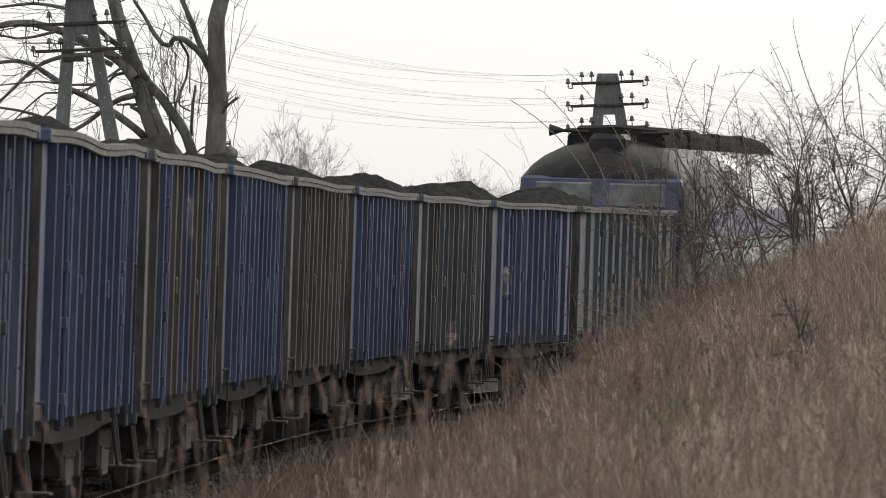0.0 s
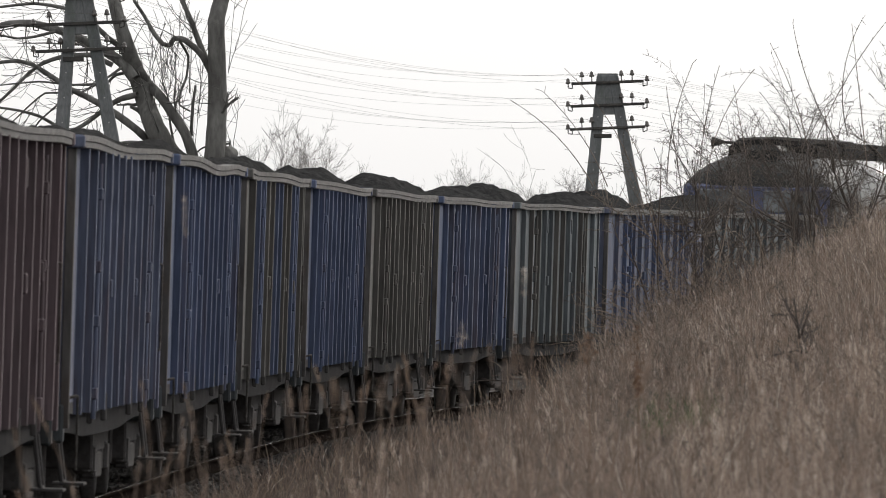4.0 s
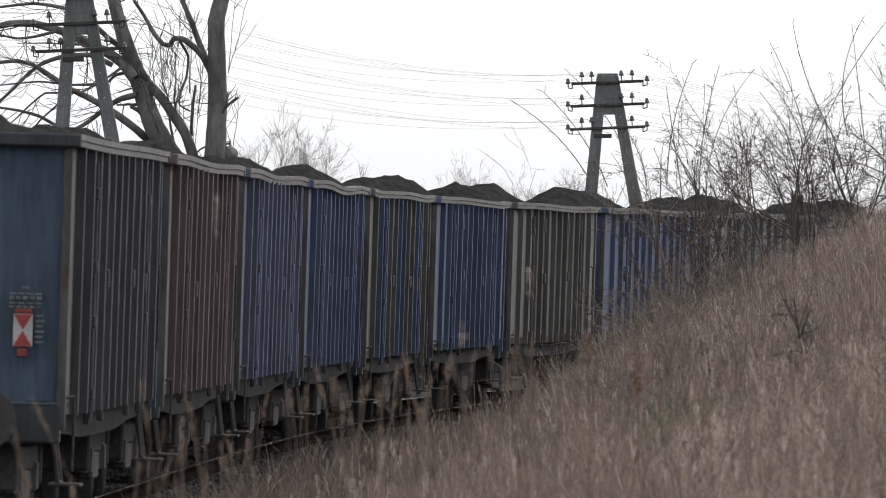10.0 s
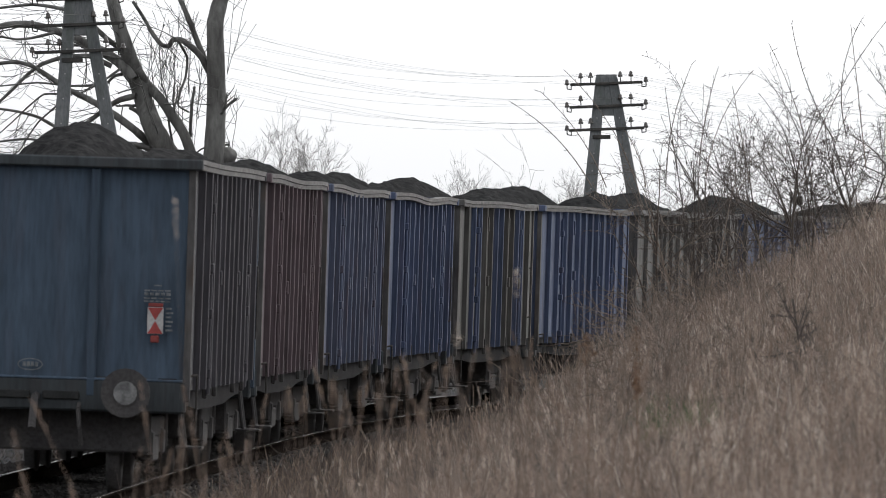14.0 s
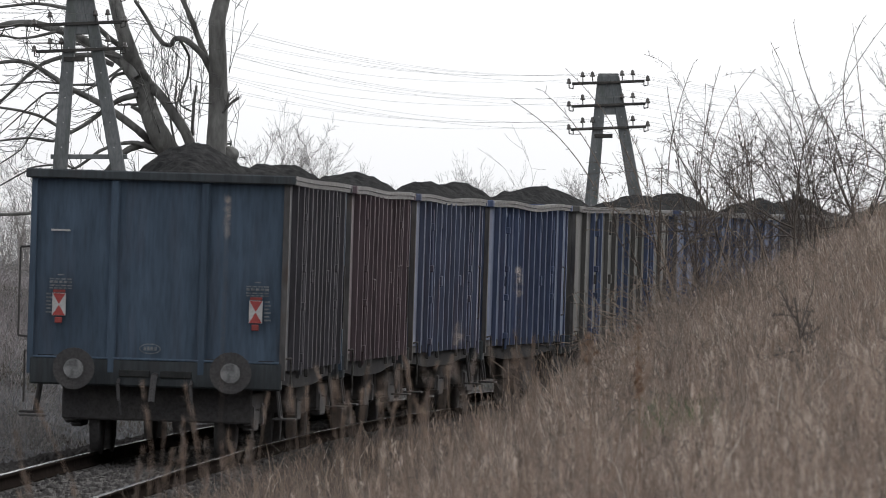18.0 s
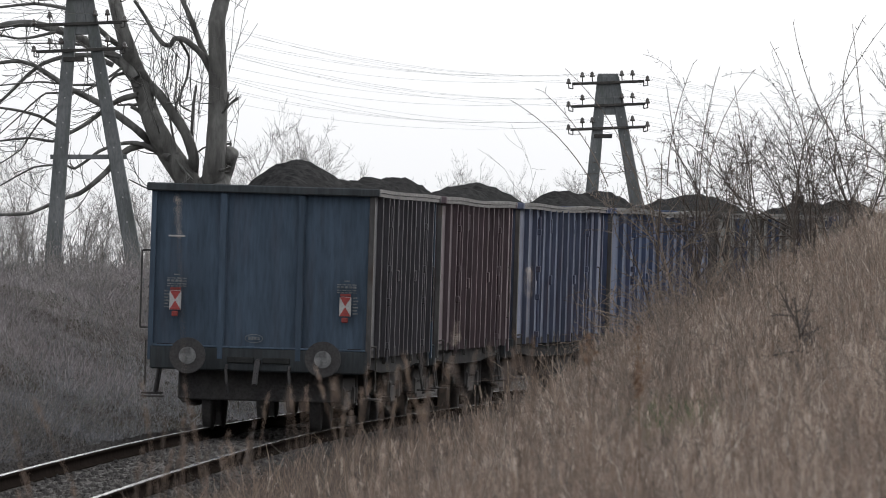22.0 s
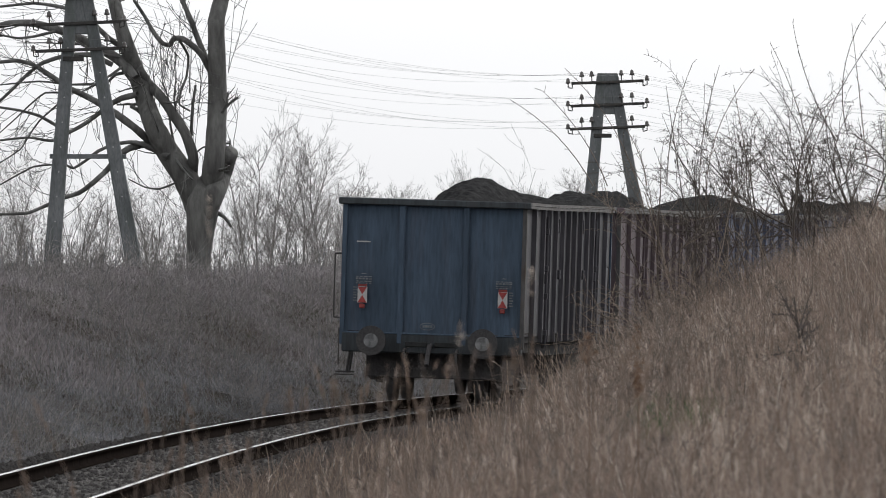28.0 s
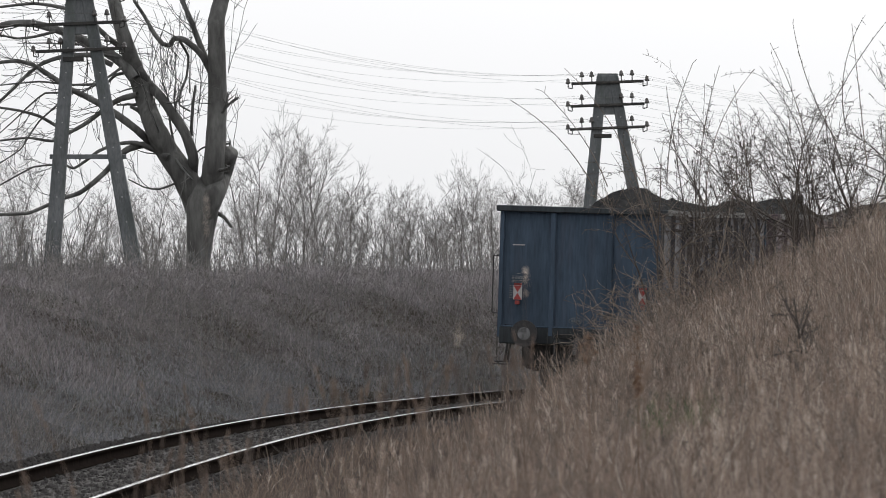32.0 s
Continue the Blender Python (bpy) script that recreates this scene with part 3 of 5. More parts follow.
def tail(w):
    """What sets the last wagon's rear end apart: tail boards, lettering, rails."""
    y = -6.405
    for x in (-1.135, 1.135):
        zb = 1.70 if x < 0 else 1.68
        b = part("tail_board", boxed(x - 0.078, x + 0.078, y - 0.02, y, zb - 0.13, zb + 0.13, bevel=0.004), WHITE, w, "red and white reflective tail board")
        for zc, sg in ((zb - 0.13, 1), (zb + 0.13, -1)):
            bm = bmesh.new()
            v = [bm.verts.new(p) for p in ((x - 0.074, y - 0.024, zc + sg * 0.004), (x + 0.074, y - 0.024, zc + sg * 0.004), (x, y - 0.024, zc + sg * 0.126))]
            bm.faces.new(v if sg > 0 else v[::-1])
            part("red_triangle", bm, RED, b)
        part("lamp_bracket", boxed(x - 0.042, x + 0.042, y - 0.05, y, zb - 0.215, zb - 0.145, bevel=0.01), FADED_RED, w, "faded red lamp bracket")
        part("bracket_plate", boxed(x - 0.07, x + 0.07, y - 0.014, y, zb + 0.135, zb + 0.17, bevel=0.004), FADED_RED, w, "faded red plate over the board")
        for r, (z, n) in enumerate(((0.335, 1), (0.285, 4), (0.245, 5), (0.21, 4), (0.18, 5))):
            wd = 0.09 if r == 0 else 0.27
            for q in range(n):
                a = x + 0.02 - wd / 2 + q * wd / n
                part("lettering_bar", boxed(a, a + wd / n - 0.014, y - 0.008, y, zb + z, zb + z + (0.028 if r == 2 else 0.014)), LETTER, w)
        for k in range(6):
            a = x + 0.10 * (1 if x > 0 else -1.5)
            z = zb - 0.10 + k * 0.042
            part("lettering_bar", boxed(a, a + (0.055 if k % 2 else 0.07), y - 0.008, y, z, z + 0.018), LETTER, w)
    part("lettering_bar", boxed(-1.25, -1.03, y - 0.008, y, 2.545, 2.565), WHITE, w, "short pale painted dash")
    bm = bmesh.new()
    n = 20
    ring = [[bm.verts.new((-0.07 + (0.125 - k * 0.012) * math.cos(2 * math.pi * j / n), y - 0.008, 1.22 + (0.06 - k * 0.010) * math.sin(2 * math.pi * j / n))) for j in range(n)] for k in (0, 1)]
    for j in range(n):
        bm.faces.new((ring[0][j], ring[0][(j + 1) % n], ring[1][(j + 1) % n], ring[1][j]))
    part("oval_mark", bm, LETTER, w, "pale oval outline painted low on the end")
    for q in range(4):
        part("lettering_bar", boxed(-0.145 + q * 0.04, -0.115 + q * 0.04, y - 0.009, y, 1.20, 1.245), LETTER, w)
    part("side_handrail", rods([(-1.46, -6.3, 2.36), (-1.60, -6.35, 2.35), (-1.60, -6.35, 1.33), (-1.46, -6.3, 1.32)], 0.013), UNDER, w)
    for x in (-0.24, 0.24):
        part("vent_slot", boxed(x - 0.18, x + 0.18, y - 0.045, y + 0.01, 0.89, 0.97, bevel=0.008), BLACK, w)
    part("end_ledge", boxed(-1.42, 1.42, y - 0.025, y + 0.01, 1.085, 1.11, bevel=0.006), PAINTS["end_blue"], w)
    # air hoses and a hanging cross beam under the headstock
    for x in (-0.42, 0.42):
        part("brake_hose", rods([(x, y - 0.02, 0.85), (x, y - 0.16, 0.80), (x + 0.02, y - 0.22, 0.62), (x + 0.04, y - 0.16, 0.45)], 0.022, 7), UNDER, w)
    part("end_step", boxed(-1.56, -1.26, y - 0.02, y + 0.22, 0.40, 0.425, bevel=0.006), UNDER, w)


WHEELS = []
LOADS = (((-0.4, 0.66, 4.2),), ((-2.4, 0.40, 2.4), (2.0, 0.45, 2.6)), ((-0.6, 0.45, 4.4),), ((-2.0, 0.41, 2.0), (1.9, 0.44, 2.8)))
RAKE = (
    ("dusk", "end_blue", "dusk", "open coal wagon with faded blue end and dark brown sides", 0.25, 0),
    ("brown", "brown", "brown", "red-brown open coal wagon with streaked ribbed sides", 0.55, 1),
    ("steel_blue", "steel_blue", "steel_blue", "steel-blue open coal wagon with a pale bent rim", 0.7, 2),
    ("bright_blue", "bright_blue", "bright_blue", "bright blue open coal wagon with a strongly bent rim", 1.0, 3),
    ("olive", "olive", "bright_blue", "dark grey open coal wagon with blue door ribs", 0.45, 2),
    ("bright_blue", "bright_blue", "bright_blue", "blue ribbed open coal wagon heaped with coal", 0.6, 1),
    ("olive", "olive", "olive", "olive-brown open coal wagon heaped with coal", 0.5, 3),
    ("bright_blue", "bright_blue", "steel_blue", "faded blue open coal wagon heaped with coal", 0.4, 2),
    ("slate", "slate", "olive", "dark slate-grey open coal wagon heaped with coal", 0.5, 1),
    ("steel_blue", "steel_blue", "bright_blue", "dusty blue open coal wagon heaped with coal", 0.45, 3),
    ("slate", "olive", "slate", "dark green-grey open coal wagon behind the locomotive", 0.3, 2),
)
TRAIN = [wagon(i, *r[:4], r[4], LOADS[r[5]], last=(i == 0)) for i, r in enumerate(RAKE)]


# ---- locomotive ----
def loco_section(w, z_side, z_roof, n=14):
    """Half-rounded body outline from sill to sill."""
    pts = [(w, 1.05), (w, 2.2), (w, z_side)]
    for i in range(1, n):
        a = i / n * math.pi
        pts.append((w * math.cos(a) if abs(math.cos(a)) < 1 else w, z_side + (z_roof - z_side) * math.sin(a) ** 0.8))
    pts += [(-w, z_side), (-w, 2.2), (-w, 1.05)]
    return pts


def loft(sections):
    bm = bmesh.new()
    rows = [[bm.verts.new((x, y, z)) for x, z in sec] for y, sec in sections]
    for a, b in zip(rows, rows[1:]):
        for i in range(len(a) - 1):
            bm.faces.new((a[i], a[i + 1], b[i + 1], b[i]))
    bm.faces.new(rows[0])
    bm.faces.new(rows[-1][::-1])
    bmesh.ops.recalc_face_normals(bm, faces=bm.faces[:])
    return bm


def locomotive():
    l = tagged(empty("diesel_locomotive"), "diesel locomotive with a black domed cab roof and pale grey sides", "locomotive")
    w = 1.57
    secs = []
    for y, k, zs, zr in ((-8.05, 0.93, 3.30, 3.74), (-8.0, 0.95, 3.40, 3.88), (-7.85, 0.97, 3.46, 4.03), (-7.5, 0.99, 3.5, 4.2), (-7.0, 1, 3.5, 4.34), (-6.4, 1, 3.5, 4.42)):
        secs.append((y, loco_section(w * k, zs + 0.12, zr + 0.12)))
    front = [(-y, s) for y, s in secs][::-1]
    part("cab", loft(secs + [(-5.2, loco_section(w, 3.62, 4.55))]), BLACK, l, "black domed cab roof", True)
    part("body", loft([(-5.2, loco_section(w - 0.01, 3.62, 4.54)), (5.2, loco_section(w - 0.01, 3.62, 4.54))]), GREYSIDE, l, "pale grey rounded body", True)
    part("cab", loft([(5.2, loco_section(w, 3.62, 4.55))] + front), GREYSIDE, l, "pale grey rounded cab", True)
    for s in (-1, 1):
        part("cab_face", boxed(-1.44, 1.44, *sorted((s * 7.9, s * 8.09)), 1.1, 3.02, bevel=0.06), LOCOBLUE, l, "violet-blue cab front")
        lamp = part("headlamp_box", boxed(-0.34, 0.34, *sorted((s * 6.2, s * 7.55)), 3.86, 4.62, bevel=0.10), BLACK, l)
        part("lamp_glass", rod(bmesh.new(), (0, s * 7.54, 4.2), (0, s * 7.58, 4.2), 0.17, 20), UNDER, lamp)
        for x in (-0.68, 0.68):
            part("windscreen", boxed(x - 0.55, x + 0.55, *sorted((s * 8.0, s * 8.10)), 3.26, 3.74, bevel=0.05), GLASS, l, "dusty windscreen")
        part("window_surround", boxed(-1.48, 1.48, *sorted((s * 7.8, s * 8.07)), 3.02, 3.82, bevel=0.05), LOCOBLUE, l)
        for x in (-0.875, 0.875):
            part("buffer", rod(rod(bmesh.new(), (x, s * 8.0, 1.06), (x, s * 8.6, 1.06), 0.1, 12), (x, s * 8.6, 1.06), (x, s * 8.66, 1.06), 0.24, 20), UNDER, l)
        part("bogie", boxed(-1.1, 1.1, *sorted((s * 2.2, s * 6.6)), 0.35, 0.85, bevel=0.05), UNDER, l)
        for y in (2.3, 4.4, 6.5):
            WHEELS.append(shared("wheelset", wheelset_bm, UNDER, l, pose(0, s * y, 0.46)))
        for y in (3.0, 5.0):
            part("cab_side_window", boxed(*sorted((s * 1.52, s * 1.575)), -7.2 if y > 4 else -6.3, -6.5 if y > 4 else -5.6, 2.75, 3.35, bevel=0.02), GLASS, l)
        for k in range(16):
            z = 1.45 + k * 0.075
            part("louvre", boxed(*sorted((s * 1.535, s * 1.585)), -4.6, -1.2, z, z + 0.045), GREYSIDE, l)
        part("green_band", boxed(*sorted((s * 1.540, s * 1.566)), -5.2, 5.2, 2.68, 2.80), GREEN, l)
        part("violet_band", boxed(*sorted((s * 1.540, s * 1.568)), -5.2, 5.2, 2.81, 3.36), LOCOBLUE, l, "violet-blue band along the body")
        part("horn", rod(rod(bmesh.new(), (s * 0.5, -6.6, 4.64), (s * 1.0, -6.6, 4.66), 0.03, 10), (s * 1.0, -6.6, 4.66), (s * 1.22, -6.6, 4.66), 0.04, 12, 0.11), BLACK, l, "trumpet horn")
    part("underframe", boxed(-1.40, 1.40, -8.0, 8.0, 0.86, 1.08, bevel=0.03), UNDER, l)
    hatch = []
    for y, drop in ((-6.5, 0.05), (-6.2, 0.0), (-2.0, 0.0), (-1.9, 0.05), (4.6, 0.05), (6.2, 0.12), (7.2, 0.30)):
        hatch.append((y, [(0.92, 4.2), (0.90, 4.62 - drop), (0.74, 4.76 - drop), (0.0, 4.80 - drop), (-0.74, 4.76 - drop), (-0.90, 4.62 - drop), (-0.92, 4.2)]))
    part("roof_hatch", loft(hatch), SOOT, l, "long dark raised roof hatch")
    for y in (-3.9, -0.4, 2.6):
        part("hatch_rib", boxed(-0.95, 0.95, y - 0.05, y + 0.05, 4.2, 4.72, bevel=0.03), SOOT, l)
    part("fuel_tank", boxed(-1.25, 1.25, -1.9, 1.9, 0.35, 0.86, bevel=0.1), UNDER, l)
    return l


LOCO = locomotive()


# ---- poles and wires ----
def taper_box(bm, p, q, a, b, thick):
    """A four-sided tapering post from p to q."""
    p, q = Vector(p), Vector(q)
    rows = []
    for c, w in ((p, a), (q, b)):
        rows.append([bm.verts.new(c + Vector(v)) for v in ((-w / 2, -thick / 2, 0), (w / 2, -thick / 2, 0), (w / 2, thick / 2, 0), (-w / 2, thick / 2, 0))])
    fs = [bm.faces.new((rows[0][i], rows[0][(i + 1) % 4], rows[1][(i + 1) % 4], rows[1][i])) for i in range(4)]
    fs += [bm.faces.new(rows[0][::-1]), bm.faces.new(rows[1])]
    bmesh.ops.bevel(bm, geom=list({e for f in fs for e in f.edges}), offset=0.02, segments=1, affect="EDGES")
    return bm


def a_pole(x, y, top, low_arm, scale, turn):
    """A concrete A-pole of two leaning posts with three crossarms; returns where its wires hang."""
    base = float(ground([x], [y])[0]) - 0.15
    pl = tagged(empty("telegraph_pole"), "twin-legged concrete telegraph pole with three iron crossarms", "telegraph pole", "telegraph poles")
    pl.matrix_basis = pose(x, y, base, 0, 0, turn)
    h = top - base
    for s in (-1, 1):
        foot = -0.62 if s < 0 else (1.28 if low_arm else 1.08)
        part("leg", taper_box(bmesh.new(), (foot, 0, -0.3), (s * 0.14, 0, h), 0.36, 0.24, 0.26), CONCRETE, pl, "weathered concrete leg")
        for k in range(9):
            z = h * (0.12 + 0.085 * k)
            xx = foot + (s * 0.14 - foot) * (z + 0.3) / (h + 0.3)
            # no hole is cut: a solid white peg imitates sky light showing through
            part("step_hole", rod(bmesh.new(), (xx, -0.142, z), (xx, 0.142, z), 0.017, 8), WHITE, pl, "white peg painted for the light through a step hole")
    part("head_block", taper_box(bmesh.new(), (0, 0, h - 0.95), (0, 0, h + 0.05), 0.46, 0.50, 0.22), CONCRETE, pl)
    if low_arm:
        part("tie_bar", boxed(-0.62, 1.0, -0.06, 0.06, h * 0.42, h * 0.42 + 0.1, bevel=0.01), CONCRETE, pl)
    part("clamp", boxed(-0.34, 0.1, -0.16, 0.16, h - 1.52, h - 1.42, bevel=0.01), IRON, pl)
    ends = []
    for n, z in enumerate((h - 0.17, h - 0.72, h - 1.28)):
        w = 0.88 + 0.02 * n
        arm = part("crossarm", boxed(-w, w, -0.19, -0.13, z - 0.035, z + 0.035, bevel=0.008), IRON, pl)
        arm.matrix_basis = pose(0, 0, z) @ pose(0, 0, 0, 0, -2.2, 0) @ pose(0, 0, -z)
        for k, xx in enumerate((-0.86, -0.62, -0.38, 0.34, 0.6, 0.86)):
            if n == 1 and k in (2,) or n == 2 and k == 3:
                continue
            down = k in (0, 5)
            zz = z - 0.10 if down else z + 0.05
            pin = part("insulator_pin", rods([(xx, -0.16, z), (xx, -0.16, zz - (0.02 if down else 0)), (xx + (0.1 if xx > 0 else -0.1) * down, -0.16, zz), (xx + (0.1 if xx > 0 else -0.1) * down, -0.16, zz + 0.1)], 0.014, 5), IRON, arm)
            xe, ze = xx + (0.1 if xx > 0 else -0.1) * down, zz + 0.1
            part("insulator", lathe_z([(0, 0.03), (0.0, 0.06), (0.05, 0.055), (0.06, 0.04), (0.09, 0.045), (0.12, 0.03), (0.14, 0.0)], (xe, -0.16, ze)), PORCELAIN, arm, "glazed porcelain insulator", True)
            ends.append((n, k, pl.matrix_basis @ Vector((xe, -0.16, ze + 0.07))))
    return {(n, k): v for n, k, v in ends}


def lathe_z(profile, at, n=10):
    bm = bmesh.new()
    rings = [[bm.verts.new((at[0] + r * math.cos(i * 2 * math.pi / n), at[1] + r * math.sin(i * 2 * math.pi / n), at[2] + z)) for i in range(n)] for z, r in profile]
    for a, b in zip(rings, rings[1:]):
        for i in range(n):
            bm.faces.new((a[i], a[(i + 1) % n], b[(i + 1) % n], b[i]))
    bmesh.ops.remove_doubles(bm, verts=bm.verts[:], dist=0.0005)
    bmesh.ops.recalc_face_normals(bm, faces=bm.faces[:])
    return bm


def px_x(px, d):
    """Sideways place at distance d of what shows at that share of the picture's width."""
    return (px - 784) / 18920 * d


def px_z(py, d):
    return TALL + (480.4 - py) / 18920 * d


FAR = a_pole(px_x(1075, 260), 260.0, px_z(134, 260), False, 1.0, 0)
NEAR = a_pole(px_x(140, 226), 226.0, px_z(-18, 226), True, 1.0, 0)
for key in sorted(NEAR):
    if key not in FAR:
        continue
    p, q = NEAR[key], FAR[key]
    d = q - p
    stretches = [(p - d * 1.0 + Vector((0, 0, 0.3)), p), (p, q), (q, q + d * Vector((1.6, 1, 0.35)))]
    pts = []
    for a, b in stretches:
        for i in range(17):
            f = i / 16
            pts.append(a.lerp(b, f) - Vector((0, 0, 0.66 * 4 * f * (1 - f))))
    tw = Twigs(0.001)
    tw.tube([tuple(v) for v in pts], [0.0024] * len(pts), 3, 0.2)
    wire = new("telegraph_wire", tw.mesh("telegraph_wire", IRON))
    tagged(wire, "thin sagging telegraph wire between the poles", "wire", "telegraph wires")


# ---- the forked tree by the poles ----
def limb(tw, pts, r0, r1, rng, d=238.0, sides=10, twigs=0, length=1.4, depth=2, up=0.05, spread=0.7):
    """A limb through a few points of the outline, with its twigs."""
    c = []
    for i, (px, py) in enumerate(pts):
        c.append(Vector((px_x(px, d), d + 0.25 * math.sin(i * 1.9 + px), px_z(py, d))))
    out = []
    for i in range(len(c) - 1):
        a, b = c[max(i - 1, 0)], c[min(i + 2, len(c) - 1)]
        for k in range(4):
            t = k / 4
            p = c[i].lerp(c[i + 1], t)
            m = (c[i + 1] - a) * 0.5 * t * (1 - t) ** 2 + (c[i] - b) * 0.5 * t * t * (1 - t)
            out.append(p + m * 0.5)
    out.append(c[-1])
    out.append(c[-1] + (c[-1] - c[-2]).normalized() * 0.02)
    out = np.array([tuple(v) for v in out])
    rad = np.linspace(r0, r1, len(out)) * (1 + 0.025 * rng.standard_normal(len(out)))
    rad[-1] = 0.001
    if r0 > 0.2 and sides < 14:
        rad[0:4] *= np.array((0.25, 0.5, 0.75, 0.92))
    tw.tube(out, rad, sides, 0.3)
    for _ in range(twigs):
        i = rng.integers(len(out) // 4, len(out) - 3)
        dr = out[i + 1] - out[i]
        dr = dr / np.linalg.norm(dr) * 0.6 + rng.normal(0, spread, 3)
        tw.grow(out[i], dr, length * rng.uniform(0.5, 1.2), max(0.01, rad[i] * 0.22), depth, rng, kids=4, up=up, wander=0.13, ratio=0.62, spread=0.6)
    return out


rng = np.random.default_rng(7)
big = tagged(empty("bare_forked_tree"), "old bare tree forked low with a sawn-off stub", "tree")
tw = Twigs(0.007)
tw.tube([(px_x(px, 238), 238, px_z(py, 238)) for px, py in ((350, 520), (351, 460), (355, 410), (358, 380), (359, 355), (358, 335), (357, 318), (357, 312))],
        [0.27, 0.27, 0.31, 0.355, 0.36, 0.27, 0.12, 0.01], 18, 0.3)
o = new("trunk", tw.mesh("trunk", BARK))
o.parent = big
for pts, r0, r1, twigs, length in (
    (((352, 400), (346, 356), (326, 312), (296, 268), (274, 226), (257, 180), (241, 130), (224, 80), (209, 30), (192, -40)), 0.33, 0.13, 12, 1.5),
    (((362, 400), (371, 345), (378, 300), (383, 240), (385, 170), (384, 100), (383, 40), (392, 0), (410, -45)), 0.27, 0.165, 7, 0.9),
    (((362, 400), (380, 345), (394, 306), (408, 270)), 0.27, 0.18, 2, 0.6),
    (((340, 312), (342, 276), (328, 236), (306, 202), (285, 172), (262, 148), (246, 122)), 0.13, 0.10, 12, 1.1),
    (((304, 280), (270, 255), (240, 228), (205, 202), (180, 186), (150, 170), (125, 158), (90, 135), (60, 116), (30, 108), (-12, 112)), 0.10, 0.035, 8, 1.5),
    (((300, 280), (258, 256), (228, 264), (206, 280), (190, 301), (165, 325), (140, 342), (110, 352), (80, 365), (50, 378), (-5, 380)), 0.085, 0.03, 7, 1.2),
    (((292, 272), (242, 253), (205, 255), (175, 268), (150, 286), (130, 298), (112, 292), (60, 296), (-8, 332)), 0.05, 0.016, 7, 1.1),
    (((244, 168), (215, 175), (192, 187), (166, 208), (148, 222), (122, 236), (92, 250), (50, 244), (-8, 250)), 0.07, 0.02, 8, 1.3),
    (((238, 140), (215, 110), (180, 88), (142, 70), (110, 56), (60, 42), (20, 42), (-12, 48)), 0.13, 0.06, 9, 1.5),
    (((228, 128), (205, 133), (187, 148), (152, 150), (120, 150), (70, 145), (-6, 152)), 0.04, 0.015, 8, 1.2),
    (((200, 116), (160, 98), (112, 100), (76, 112), (50, 130), (26, 156), (-10, 188)), 0.06, 0.03, 8, 1.3),
    (((118, 52), (60, 66), (30, 68), (-10, 60)), 0.035, 0.02, 6, 1.2),
    (((125, 166), (80, 165), (52, 188), (26, 212), (-6, 240)), 0.025, 0.012, 5, 1.0),
    (((112, 178), (70, 214), (48, 245), (34, 266), (-5, 292)), 0.022, 0.014, 5, 1.0),
    (((108, 228), (70, 206), (34, 196), (-6, 190)), 0.04, 0.025, 6, 1.2),
    (((228, 95), (190, 66), (165, 40), (140, -12)), 0.07, 0.04, 6, 1.2),
    (((160, 30), (110, 14), (60, 6), (-8, 14)), 0.05, 0.025, 6, 1.2),
    (((384, 150), (360, 102), (346, 86), (326, 71), (308, 68), (300, 80), (288, 78), (270, 55), (256, 30), (238, 2)), 0.08, 0.035, 10, 0.9),
    (((380, 140), (352, 75), (336, 32), (316, -12)), 0.075, 0.05, 7, 1.0),
    (((318, 72), (333, 100), (330, 135), (320, 165), (318, 186), (336, 197)), 0.032, 0.02, 5, 0.7),
    (((346, 152), (341, 190), (338, 240)), 0.03, 0.04, 5, 0.6),
    (((312, 272), (302, 226), (298, 192)), 0.03, 0.022, 4, 0.7),
    (((318, 322), (282, 335), (256, 332), (228, 318)), 0.028, 0.012, 4, 0.8),
    (((376, 257), (358, 262), (344, 273)), 0.02, 0.018, 2, 0.4),
    (((386, 257), (396, 255), (407, 254)), 0.04, 0.02, 0, 0.4),
    (((268, 225), (246, 197), (232, 189)), 0.05, 0.045, 1, 0.4),
    (((386, 378), (398, 386), (410, 402)), 0.05, 0.03, 3, 0.6),
):
    tw = Twigs(0.0065)
    limb(tw, pts, r0, r1, rng, twigs=int(twigs * 0.75), length=length, depth=1)
    o = new("limb", tw.mesh("limb", BARK))
    o.parent = big
# straight water shoots from the limbs, and the long one from the stub
for px, py in ((412, 268), (345, 285), (268, 190), (282, 190), (296, 205), (310, 215), (322, 232), (300, 160), (335, 165), (350, 200), (262, 150), (404, 130)):
    for _ in range(2):
        tw = Twigs(0.006)
        tw.grow((px_x(px, 238), 238 + rng.normal(0, 0.2), px_z(py, 238)), (rng.normal(0.08, 0.16), rng.normal(0, 0.3), 1), rng.uniform(0.9, 1.9), 0.009, 1, rng, kids=3, up=0.1, wander=0.07)
        o = new("water_shoot", tw.mesh("water_shoot", BARK))
        o.parent = big


